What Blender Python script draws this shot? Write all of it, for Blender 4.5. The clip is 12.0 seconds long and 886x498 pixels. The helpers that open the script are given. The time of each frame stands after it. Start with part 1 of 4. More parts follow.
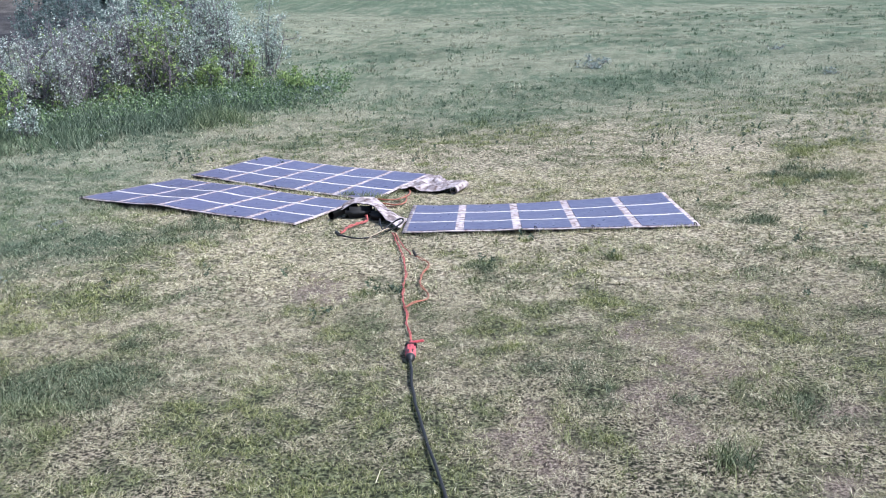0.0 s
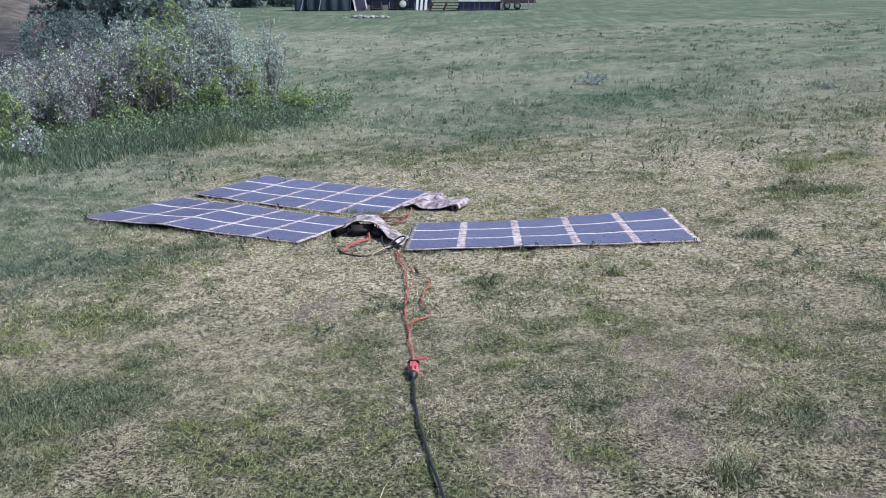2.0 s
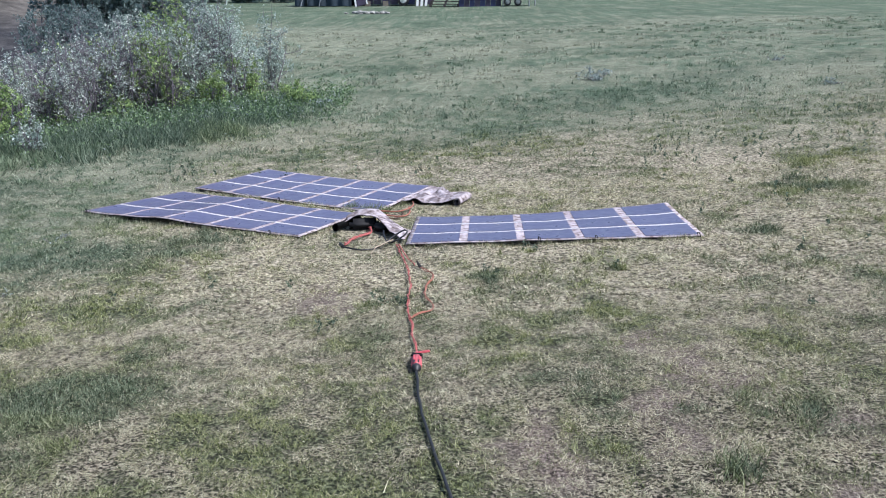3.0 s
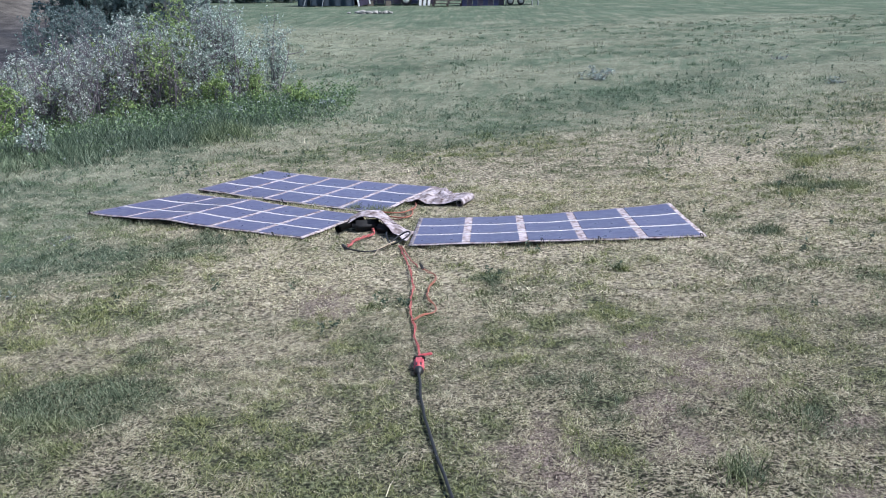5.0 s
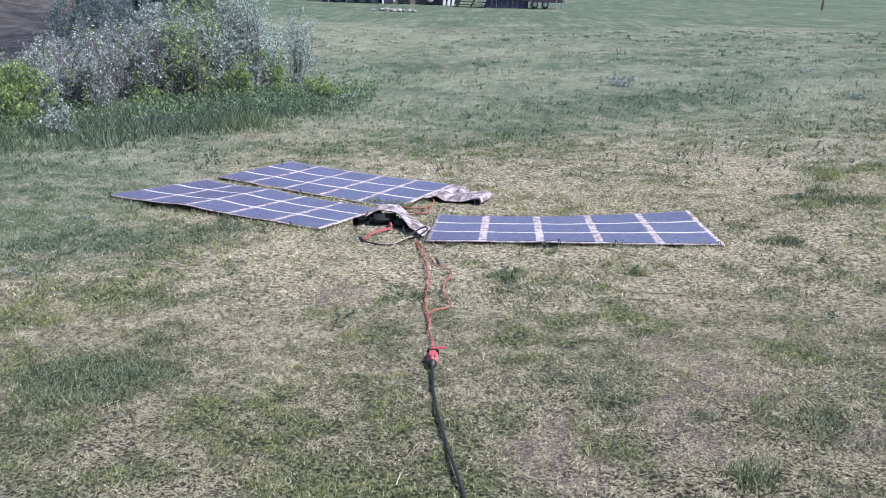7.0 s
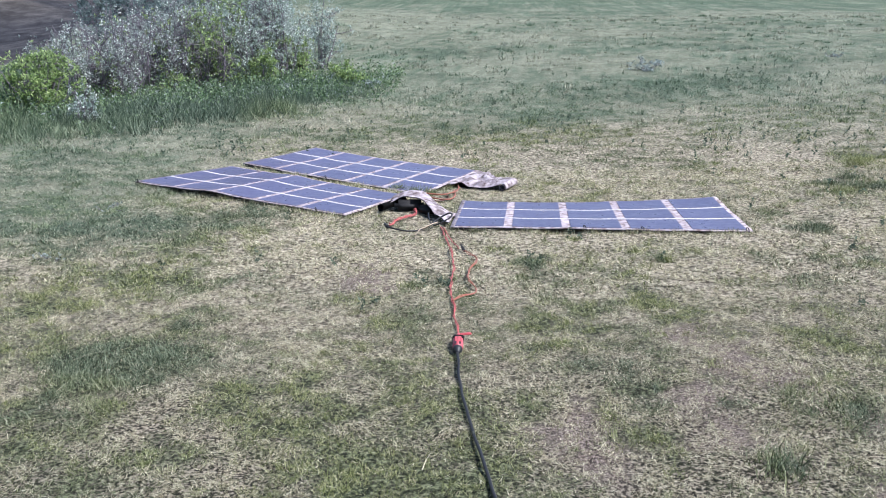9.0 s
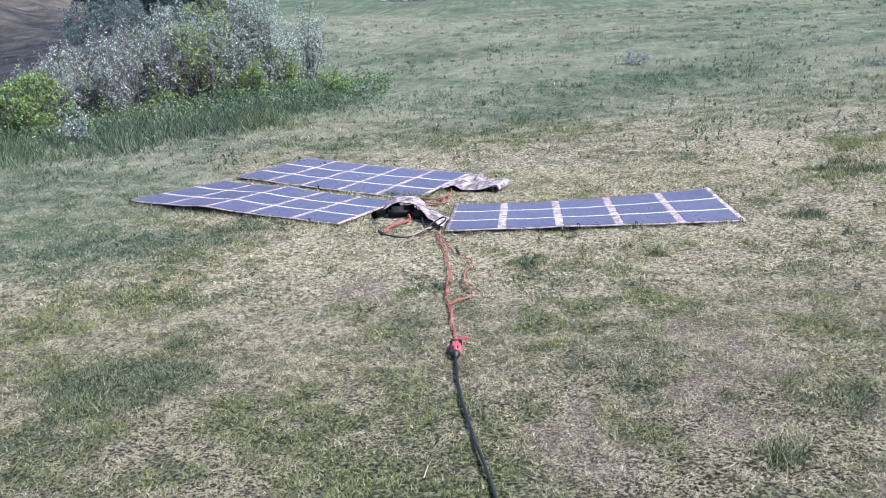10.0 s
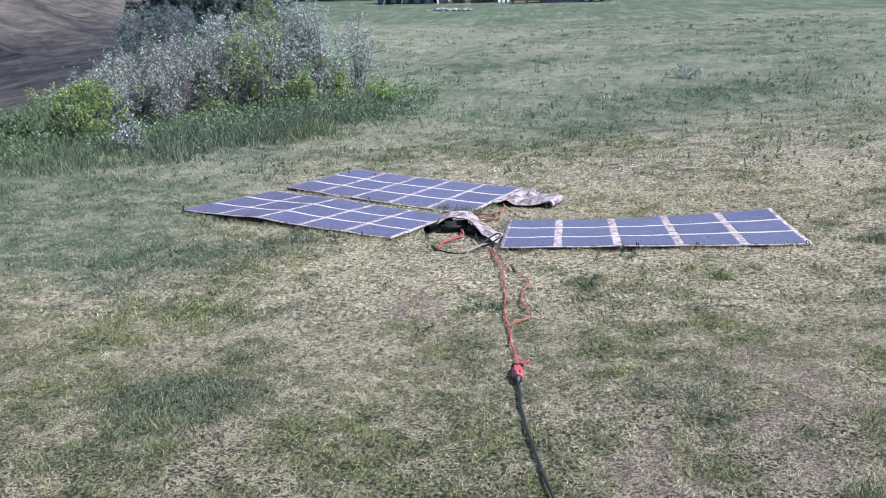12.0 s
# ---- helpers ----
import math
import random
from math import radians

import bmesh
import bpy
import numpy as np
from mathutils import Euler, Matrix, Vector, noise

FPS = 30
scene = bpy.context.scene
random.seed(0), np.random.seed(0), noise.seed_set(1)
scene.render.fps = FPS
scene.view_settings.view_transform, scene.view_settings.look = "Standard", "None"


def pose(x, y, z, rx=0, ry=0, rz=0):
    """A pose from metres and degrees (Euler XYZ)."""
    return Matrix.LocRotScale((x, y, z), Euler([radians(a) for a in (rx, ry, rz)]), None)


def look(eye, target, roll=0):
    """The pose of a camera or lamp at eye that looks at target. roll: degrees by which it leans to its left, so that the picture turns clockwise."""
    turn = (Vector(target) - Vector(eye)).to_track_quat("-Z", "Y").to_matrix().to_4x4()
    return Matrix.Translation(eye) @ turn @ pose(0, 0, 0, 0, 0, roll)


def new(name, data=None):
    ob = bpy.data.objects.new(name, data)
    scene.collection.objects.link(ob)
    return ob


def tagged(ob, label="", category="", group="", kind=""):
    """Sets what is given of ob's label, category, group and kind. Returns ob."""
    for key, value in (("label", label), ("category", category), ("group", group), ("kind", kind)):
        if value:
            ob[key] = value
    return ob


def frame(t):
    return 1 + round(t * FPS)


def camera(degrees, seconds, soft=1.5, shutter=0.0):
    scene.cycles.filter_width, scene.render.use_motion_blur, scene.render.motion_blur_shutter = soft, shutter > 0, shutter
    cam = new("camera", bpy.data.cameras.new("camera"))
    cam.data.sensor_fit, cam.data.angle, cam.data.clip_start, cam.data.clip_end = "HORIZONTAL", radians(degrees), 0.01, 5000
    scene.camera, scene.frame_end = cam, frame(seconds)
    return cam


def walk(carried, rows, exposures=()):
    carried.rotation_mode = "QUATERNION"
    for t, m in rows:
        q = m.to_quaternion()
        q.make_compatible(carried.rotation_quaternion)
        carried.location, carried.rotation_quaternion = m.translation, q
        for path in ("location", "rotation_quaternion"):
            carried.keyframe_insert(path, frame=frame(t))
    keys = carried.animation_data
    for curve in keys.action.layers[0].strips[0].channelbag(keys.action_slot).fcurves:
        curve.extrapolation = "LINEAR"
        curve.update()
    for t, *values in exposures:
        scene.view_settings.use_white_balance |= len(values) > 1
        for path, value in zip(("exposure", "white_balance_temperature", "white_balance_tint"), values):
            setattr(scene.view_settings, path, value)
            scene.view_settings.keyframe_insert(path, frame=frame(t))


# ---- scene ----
# The camera, held in the hand, and its way.
cam = camera(54.9, 12.0, 1.0)
ROWS = [
    (0.0, 0.0042, 0.0331, 1.5846, 73.782, -0.472, -0.044),
    (0.5, 0.0023, 0.0358, 1.5777, 73.794, -0.188, -0.149),
    (1.0, 0.0021, 0.0288, 1.5757, 73.856, -0.099, -0.093),
    (1.5, -0.0001, 0.0389, 1.5822, 73.876, -0.009, -0.125),
    (2.0, 0.0050, 0.0004, 1.6033, 74.847, -0.034, -0.039),
    (2.5, 0.0000, -0.0000, 1.6000, 74.800, -0.000, 0.000),
    (3.0, -0.0134, 0.0185, 1.5790, 74.621, -0.163, -0.032),
    (5.0, -0.0068, 0.0215, 1.5947, 74.566, 0.042, 0.167),
    (5.5, -0.0066, 0.0160, 1.5897, 74.593, 0.234, 0.200),
    (6.0, -0.0443, 0.0002, 1.5797, 74.801, -0.908, 0.762),
    (6.5, -0.0332, -0.0008, 1.5739, 74.793, -1.889, 1.243),
    (7.0, -0.0351, 0.0006, 1.5679, 74.591, -2.258, 1.660),
    (9.0, -0.0430, 0.0041, 1.5649, 73.621, -1.871, 3.217),
    (9.5, -0.0147, 0.0072, 1.5799, 73.729, 0.620, 2.574),
    (10.0, -0.0155, 0.0109, 1.5773, 73.793, 0.785, 2.374),
    (10.5, -0.0233, 0.0240, 1.5687, 73.678, 0.709, 2.229),
    (11.0, -0.0224, 0.0227, 1.5651, 73.622, 0.677, 2.020),
    (11.5, -0.0328, 0.0201, 1.5773, 73.744, 0.507, 2.187),
    (12.0, -0.1382, 0.1014, 1.6088, 74.388, 0.343, 5.120),
]
WHITE_BALANCE = (5930, 8)
EXPOSURES = [(t, stops - 0.24, WHITE_BALANCE[0], WHITE_BALANCE[1] + (2 if t >= 6.5 else 0)) for t, stops in ((0.0, 1.0), (1.5, 1.02), (2.0, 0.62), (2.5, 0.42), (3.0, 0.75), (5.0, 0.72), (5.5, 0.92), (6.0, 0.97), (6.5, 0.88), (7.0, 0.88), (9.0, 0.94), (11.0, 1.02), (11.5, 0.95), (12.0, 0.85))]
walk(cam, [(t, pose(x, y, z, rx, ry, rz)) for t, x, y, z, rx, ry, rz in ROWS], EXPOSURES)

# World and sun.
SUN_HEIGHT, SUN_SIDE = 54.0, 108.0
world = bpy.data.worlds.new("sky")
scene.world = world
world.use_nodes = True
sky = world.node_tree.nodes.new("ShaderNodeTexSky")
sky.sky_type, sky.sun_disc = "NISHITA", False
sky.sun_elevation, sky.sun_rotation = radians(SUN_HEIGHT), radians(SUN_SIDE)
sky.air_density, sky.dust_density, sky.ozone_density = 1.0, 2.0, 1.0
back = world.node_tree.nodes["Background"]
back.inputs["Strength"].default_value = 0.11
world.node_tree.links.new(sky.outputs[0], back.inputs["Color"])
sun = new("sun", bpy.data.lights.new("sun", "SUN"))
sun.data.energy, sun.data.angle, sun.data.color = 4.0, radians(0.8), (1.0, 0.96, 0.92)
h, s_ = radians(SUN_HEIGHT), radians(SUN_SIDE)
sun.matrix_world = look((0, 0, 0), (-math.sin(s_) * math.cos(h), -math.cos(s_) * math.cos(h), -math.sin(h)))


# ---- materials ----
def nodes_of(name, rough=0.8, metal=0.0, spec=0.5):
    m = bpy.data.materials.new(name)
    m.use_nodes = True
    t = m.node_tree
    b = t.nodes["Principled BSDF"]
    b.inputs["Roughness"].default_value = rough
    b.inputs["Metallic"].default_value = metal
    b.inputs["Specular IOR Level"].default_value = spec
    return m, t, b


def ramp(t, source, stops):
    r = t.nodes.new("ShaderNodeValToRGB")
    el = r.color_ramp.elements
    while len(el) < len(stops):
        el.new(0.5)
    for e, (at, c) in zip(el, stops):
        e.position, e.color = at, (*c, 1)
    t.links.new(source, r.inputs["Fac"])
    return r.outputs["Color"]


def grain(t, scale, detail=4.0, rough=0.6, kind="Object"):
    n = t.nodes.new("ShaderNodeTexNoise")
    n.inputs["Scale"].default_value, n.inputs["Detail"].default_value, n.inputs["Roughness"].default_value = scale, detail, rough
    c = t.nodes.new("ShaderNodeTexCoord")
    t.links.new(c.outputs[kind], n.inputs["Vector"])
    return n.outputs["Fac"]


def mix(t, fac, a, b, how="MIX"):
    n = t.nodes.new("ShaderNodeMix")
    n.data_type, n.blend_type = "RGBA", how
    for slot, v in ((0, fac), (6, a), (7, b)):
        if isinstance(v, (int, float)):
            n.inputs[slot].default_value = v
        elif isinstance(v, tuple):
            n.inputs[slot].default_value = (*v, 1)
        else:
            t.links.new(v, n.inputs[slot])
    return n.outputs[2]


def bump(t, b, height, strength, distance=0.01):
    n = t.nodes.new("ShaderNodeBump")
    n.inputs["Strength"].default_value, n.inputs["Distance"].default_value = strength, distance
    t.links.new(height, n.inputs["Height"])
    t.links.new(n.outputs["Normal"], b.inputs["Normal"])


def attribute(t, name):
    n = t.nodes.new("ShaderNodeAttribute")
    n.attribute_name = name
    return n.outputs["Fac"]


def random_island(t):
    return t.nodes.new("ShaderNodeNewGeometry").outputs["Random Per Island"]


def plain(name, colour, rough=0.6, metal=0.0, scale=40.0, spread=0.25, depth=0.15, spec=0.5):
    """A material of one colour with grain and wear at two sizes."""
    m, t, b = nodes_of(name, rough, metal, spec)
    dark = tuple(c * (1 - spread) for c in colour)
    light = tuple(min(1, c * (1 + spread)) for c in colour)
    fine = ramp(t, grain(t, scale), [(0.3, dark), (0.7, light)])
    broad = ramp(t, grain(t, scale * 0.13), [(0.3, (0.8, 0.8, 0.8)), (0.7, (1.0, 1.0, 1.0))])
    t.links.new(mix(t, 1.0, fine, broad, "MULTIPLY"), b.inputs["Base Color"])
    bump(t, b, grain(t, scale * 2), depth, 0.004)
    return m


def soil_material():
    m, t, b = nodes_of("turf", 0.95, spec=0.2)
    humus = ramp(t, grain(t, 75, 2.5, 0.6), [(0.42, (0.008, 0.007, 0.006)), (0.5, (0.11, 0.092, 0.07)), (0.61, (0.5, 0.435, 0.34))])
    thatch = ramp(t, grain(t, 36, 3.5, 0.65), [(0.38, (0.055, 0.046, 0.035)), (0.49, (0.265, 0.228, 0.17)), (0.61, (0.62, 0.55, 0.425))])
    straw = mix(t, attribute(t, "thatch"), humus, thatch)
    green = ramp(t, grain(t, 60, 3, 0.65), [(0.41, (0.014, 0.017, 0.009)), (0.52, (0.075, 0.085, 0.046)), (0.65, (0.27, 0.29, 0.17))])
    # Bluer, duller far colours with haze painted in; also the grass by the creek.
    bluish_green = ramp(t, grain(t, 30, 8, 0.8), [(0.34, (0.045, 0.07, 0.044)), (0.5, (0.115, 0.158, 0.106)), (0.66, (0.205, 0.255, 0.185))])
    dull = ramp(t, grain(t, 30, 8, 0.8), [(0.34, (0.13, 0.125, 0.09)), (0.5, (0.275, 0.285, 0.21)), (0.66, (0.44, 0.445, 0.345))])
    c = mix(t, attribute(t, "dry"), mix(t, attribute(t, "lush"), green, bluish_green), mix(t, attribute(t, "lush"), straw, dull))
    co = t.nodes.new("ShaderNodeTexCoord")
    flat = t.nodes.new("ShaderNodeMapping")
    flat.inputs["Scale"].default_value = (2.6, 0.4, 0.3)
    t.links.new(co.outputs["Object"], flat.inputs["Vector"])
    n = t.nodes.new("ShaderNodeTexNoise")
    n.inputs["Scale"].default_value, n.inputs["Detail"].default_value, n.inputs["Roughness"].default_value = 0.6, 5, 0.68
    t.links.new(flat.outputs[0], n.inputs["Vector"])
    soil = ramp(t, grain(t, 85, 6, 0.8), [(0.41, (0.026, 0.02, 0.018)), (0.51, (0.2, 0.155, 0.135)), (0.63, (0.5, 0.415, 0.365))])
    c = mix(t, attribute(t, "worn"), c, soil)
    earth = ramp(t, n.outputs["Fac"], [(0.36, (0.045, 0.04, 0.037)), (0.5, (0.088, 0.079, 0.073)), (0.66, (0.145, 0.13, 0.12))])
    # Darker colours for a band across the bare slope.
    dark_band = ramp(t, n.outputs["Fac"], [(0.36, (0.012, 0.012, 0.015)), (0.52, (0.032, 0.032, 0.038)), (0.7, (0.08, 0.077, 0.08))])
    earth = mix(t, attribute(t, "dark_band"), earth, dark_band)
    broad = ramp(t, grain(t, 0.8, 6, 0.65), [(0.36, (0.62, 0.64, 0.62)), (0.65, (1.0, 1.0, 1.0))])
    streak = ramp(t, grain(t, 5, 5, 0.7), [(0.35, (0.66, 0.68, 0.66)), (0.6, (1.0, 1.0, 1.0))])
    c = mix(t, attribute(t, "lush"), c, mix(t, 1.0, mix(t, 1.0, c, broad, "MULTIPLY"), streak, "MULTIPLY"))
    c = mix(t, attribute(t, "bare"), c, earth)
    t.links.new(c, b.inputs["Base Color"])
    bump(t, b, grain(t, 35, 8, 0.75), 0.9, 0.03)
    return m


def blade_material():
    m, t, b = nodes_of("grass_blades", 0.7, spec=0.12)
    one = random_island(t)
    fresh = ramp(t, one, [(0.0, (0.055, 0.075, 0.018)), (0.5, (0.21, 0.24, 0.09)), (1.0, (0.5, 0.51, 0.265))])
    blue = ramp(t, one, [(0.0, (0.02, 0.034, 0.02)), (0.5, (0.085, 0.12, 0.072)), (1.0, (0.33, 0.38, 0.265))])
    near = mix(t, attribute(t, "cool"), fresh, blue)
    # Haze put into the far blades' colour, along with the creek's bluer green.
    bluish_green = ramp(t, one, [(0.0, (0.06, 0.1, 0.06)), (0.5, (0.135, 0.195, 0.125)), (1.0, (0.25, 0.32, 0.215))])
    deep = ramp(t, one, [(0.0, (0.042, 0.07, 0.05)), (0.5, (0.115, 0.165, 0.122)), (1.0, (0.28, 0.345, 0.265))])
    green = mix(t, attribute(t, "lush"), near, mix(t, attribute(t, "cool"), bluish_green, deep))
    bleached = ramp(t, one, [(0.0, (0.13, 0.106, 0.072)), (0.4, (0.5, 0.435, 0.31)), (1.0, (0.92, 0.86, 0.67))])
    dull = ramp(t, one, [(0.0, (0.14, 0.132, 0.1)), (0.5, (0.355, 0.36, 0.275)), (1.0, (0.62, 0.615, 0.49))])
    straw = mix(t, attribute(t, "lush"), bleached, dull)
    t.links.new(mix(t, attribute(t, "dry"), green, straw), b.inputs["Base Color"])
    glow = t.nodes.new("ShaderNodeBsdfTranslucent")
    t.links.new(mix(t, attribute(t, "dry"), green, straw), glow.inputs["Color"])
    both = t.nodes.new("ShaderNodeMixShader")
    both.inputs[0].default_value = 0.3
    t.links.new(b.outputs[0], both.inputs[1])
    t.links.new(glow.outputs[0], both.inputs[2])
    t.links.new(both.outputs[0], t.nodes["Material Output"].inputs["Surface"])
    return m


def leaf_material(name, a, b_, c, through_light=0.3):
    m, t, b = nodes_of(name, 0.55, spec=0.4)
    col = ramp(t, random_island(t), [(0.0, a), (0.55, b_), (1.0, c)])
    t.links.new(col, b.inputs["Base Color"])
    glow = t.nodes.new("ShaderNodeBsdfTranslucent")
    t.links.new(col, glow.inputs["Color"])
    both = t.nodes.new("ShaderNodeMixShader")
    both.inputs[0].default_value = through_light
    t.links.new(b.outputs[0], both.inputs[1])
    t.links.new(glow.outputs[0], both.inputs[2])
    t.links.new(both.outputs[0], t.nodes["Material Output"].inputs["Surface"])
    return m


def camo_material(name, gain, worn):
    """Sun-bleached desert camouflage cloth with small square specks and a woven relief."""
    m, t, b = nodes_of(name, 0.85, spec=0.25)
    co = t.nodes.new("ShaderNodeTexCoord")
    snap = t.nodes.new("ShaderNodeVectorMath")
    snap.operation = "SNAP"
    snap.inputs[1].default_value = (0.008, 0.008, 0.008)
    t.links.new(co.outputs["Object"], snap.inputs[0])
    n = t.nodes.new("ShaderNodeTexNoise")
    n.inputs["Scale"].default_value, n.inputs["Detail"].default_value = 26.0, 3.0
    t.links.new(snap.outputs[0], n.inputs["Vector"])
    tone = lambda r, g, b_: (r * gain, g * gain, b_ * gain)
    pale = ramp(t, n.outputs["Fac"], [(0.33, tone(0.13, 0.095, 0.095)), (0.41, tone(0.29, 0.245, 0.25)), (0.5, tone(0.38, 0.335, 0.35)), (0.64, tone(0.5, 0.45, 0.49))])
    blot = ramp(t, grain(t, 11, 3), [(0.42, (worn, worn * 0.94, worn * 0.97)), (0.56, (1.0, 0.98, 1.0))])
    t.links.new(mix(t, 1.0, pale, blot, "MULTIPLY"), b.inputs["Base Color"])
    bump(t, b, grain(t, 400, 2), 0.3, 0.002)
    return m


def cell_material():
    """Thin-film solar cell: dark blue-violet under a satin plastic skin, a little dusty."""
    m, t, b = nodes_of("solar_film", 0.32, spec=0.6)
    info = t.nodes.new("ShaderNodeObjectInfo")
    base = ramp(t, info.outputs["Random"], [(0.0, (0.088, 0.086, 0.165)), (1.0, (0.105, 0.102, 0.19))])
    dust = ramp(t, grain(t, 9, 6, 0.7), [(0.45, (0, 0, 0)), (0.8, (0.16, 0.16, 0.16))])
    t.links.new(mix(t, dust, base, (0.3, 0.29, 0.3)), b.inputs["Base Color"])
    r = ramp(t, grain(t, 14, 5), [(0.3, (0.25, 0.25, 0.25)), (0.75, (0.45, 0.45, 0.45))])
    t.links.new(r, b.inputs["Roughness"])
    bump(t, b, grain(t, 6, 3), 0.12, 0.02)
    return m


TURF, BLADES, CELL = soil_material(), blade_material(), cell_material()
CAMO, PALE_CAMO = camo_material("camo_cloth", 1.08, 0.5), camo_material("faded_camo_cloth", 1.1, 0.8)
BLACK = plain("black_rubber", (0.02, 0.02, 0.024), 0.5)
BLACK_CLOTH = plain("black_cloth", (0.018, 0.017, 0.02), 0.85, scale=120)
RED = plain("red_plastic", (0.56, 0.1, 0.12), 0.4, scale=60, spread=0.15)
RED_CORD = plain("red_cord", (0.45, 0.11, 0.105), 0.55, scale=150, spread=0.25)
ORANGE_CORD = plain("orange_cord", (0.38, 0.14, 0.095), 0.55, scale=150, spread=0.25)
TAN_CORD = plain("tan_cord", (0.45, 0.36, 0.27), 0.6, scale=150)
BROWN_CORD = plain("brown_cord", (0.12, 0.055, 0.04), 0.55, scale=150)
BARK = plain("bark", (0.17, 0.15, 0.178), 0.9, scale=30, spread=0.4)
SILVER_LEAF = leaf_material("silver_leaf", (0.15, 0.215, 0.17), (0.43, 0.52, 0.465), (0.86, 0.91, 0.88), 0.45)
DUSKY_LEAF = leaf_material("dusky_leaf", (0.13, 0.165, 0.14), (0.38, 0.435, 0.4), (0.84, 0.88, 0.85), 0.45)
GREEN_LEAF = leaf_material("green_leaf", (0.09, 0.15, 0.05), (0.28, 0.39, 0.145), (0.54, 0.65, 0.3), 0.48)
DARK_LEAF = leaf_material("dark_leaf", (0.04, 0.065, 0.045), (0.09, 0.13, 0.09), (0.19, 0.24, 0.17), 0.35)
PALE_LEAF = leaf_material("sage_leaf", (0.18, 0.225, 0.205), (0.3, 0.355, 0.34), (0.5, 0.55, 0.54), 0.3)
FAR_LEAF = leaf_material("far_leaf", (0.08, 0.125, 0.12), (0.16, 0.22, 0.22), (0.31, 0.375, 0.37), 0.45)
GREEN_PLANT = leaf_material("green_plant", (0.055, 0.1, 0.05), (0.13, 0.205, 0.1), (0.28, 0.38, 0.2), 0.35)
TAPE = plain("white_tape", (0.57, 0.53, 0.565), 0.5, scale=45, spread=0.45)
STONE = plain("pale_stone", (0.3, 0.295, 0.28), 0.85, scale=8, spread=0.3)
NAVY = plain("navy_paint", (0.028, 0.032, 0.11), 0.5, scale=3)
PLUM = plain("plum_paint", (0.05, 0.04, 0.075), 0.6, scale=4, spread=0.4)
TARP = plain("teal_tarpaulin", (0.018, 0.034, 0.055), 0.8, scale=2, spread=0.4)
BROWN = plain("brown_timber", (0.075, 0.055, 0.058), 0.85, scale=9, spread=0.4)
WHITE = plain("white_paint", (0.75, 0.75, 0.76), 0.5, scale=5, spread=0.08)
STEEL = plain("galvanised_steel", (0.4, 0.41, 0.43), 0.45, 0.8, scale=10)
TIMBER = plain("grey_timber", (0.22, 0.19, 0.16), 0.85, scale=12, spread=0.3)


# ---- shape helpers ----
def bm_object(name, bm, material, parent=None, label="", smooth=False):
    me = bpy.data.meshes.new(name)
    bm.to_mesh(me)
    bm.free()
    me.materials.append(material)
    if smooth:
        me.polygons.foreach_set("use_smooth", [True] * len(me.polygons))
    ob = new(name, me)
    if parent is not None:
        ob.parent = parent
        ob.matrix_parent_inverse = parent.matrix_world.inverted()
    if label:
        ob["label"] = label
    return ob


def part(name, bm, material, parent, label="", smooth=False):
    return bm_object(name, bm, material, parent, label, smooth)


def thing(name, place, label, category, group="", kind=""):
    ob = new(name)
    ob.location = place
    ob.empty_display_size = 0.1
    bpy.context.view_layer.update()
    return tagged(ob, label, category, group, kind)


def array_object(name, verts, faces, material, smooth=False, floats=None):
    """A mesh from numpy arrays: verts (n, 3) and faces (m, 3) or (m, 4)."""
    me = bpy.data.meshes.new(name)
    k = faces.shape[1]
    me.vertices.add(len(verts))
    me.vertices.foreach_set("co", verts.astype(np.float32).ravel())
    me.loops.add(faces.size)
    me.loops.foreach_set("vertex_index", faces.astype(np.int32).ravel())
    me.polygons.add(len(faces))
    me.polygons.foreach_set("loop_start", np.arange(0, faces.size, k, dtype=np.int32))
    me.polygons.foreach_set("loop_total", np.full(len(faces), k, dtype=np.int32))
    me.polygons.foreach_set("use_smooth", np.full(len(faces), smooth))
    for key, values in (floats or {}).items():
        a = me.attributes.new(key, "FLOAT", "POINT")
        a.data.foreach_set("value", values.astype(np.float32))
    me.update(calc_edges=True)
    me.materials.append(material)
    return new(name, me)


def box(bm, centre, size, turn=0.0, bevel=0.0, tilt=0.0):
    m = Matrix.Translation(centre) @ pose(0, 0, 0, tilt, 0, turn) @ Matrix.Diagonal((*size, 1))
    made = bmesh.ops.create_cube(bm, size=1.0, matrix=m)["verts"]
    if bevel:
        edges = list({e for v in made for e in v.link_edges})
        bmesh.ops.bevel(bm, geom=edges, offset=bevel, segments=2, affect="EDGES")


def spline(points, steps=8):
    """A smooth row of points through the given ones."""
    P = [Vector(p) for p in points]
    P = [P[0] * 2 - P[1]] + P + [P[-1] * 2 - P[-2]]
    out = []
    for i in range(1, len(P) - 2):
        a, b, c, d = P[i - 1:i + 3]
        for k in range(steps):
            u = k / steps
            out.append(0.5 * (2 * b + (c - a) * u + (2 * a - 5 * b + 4 * c - d) * u * u + (3 * b - a - 3 * c + d) * u ** 3))
    return out + [P[-2]]


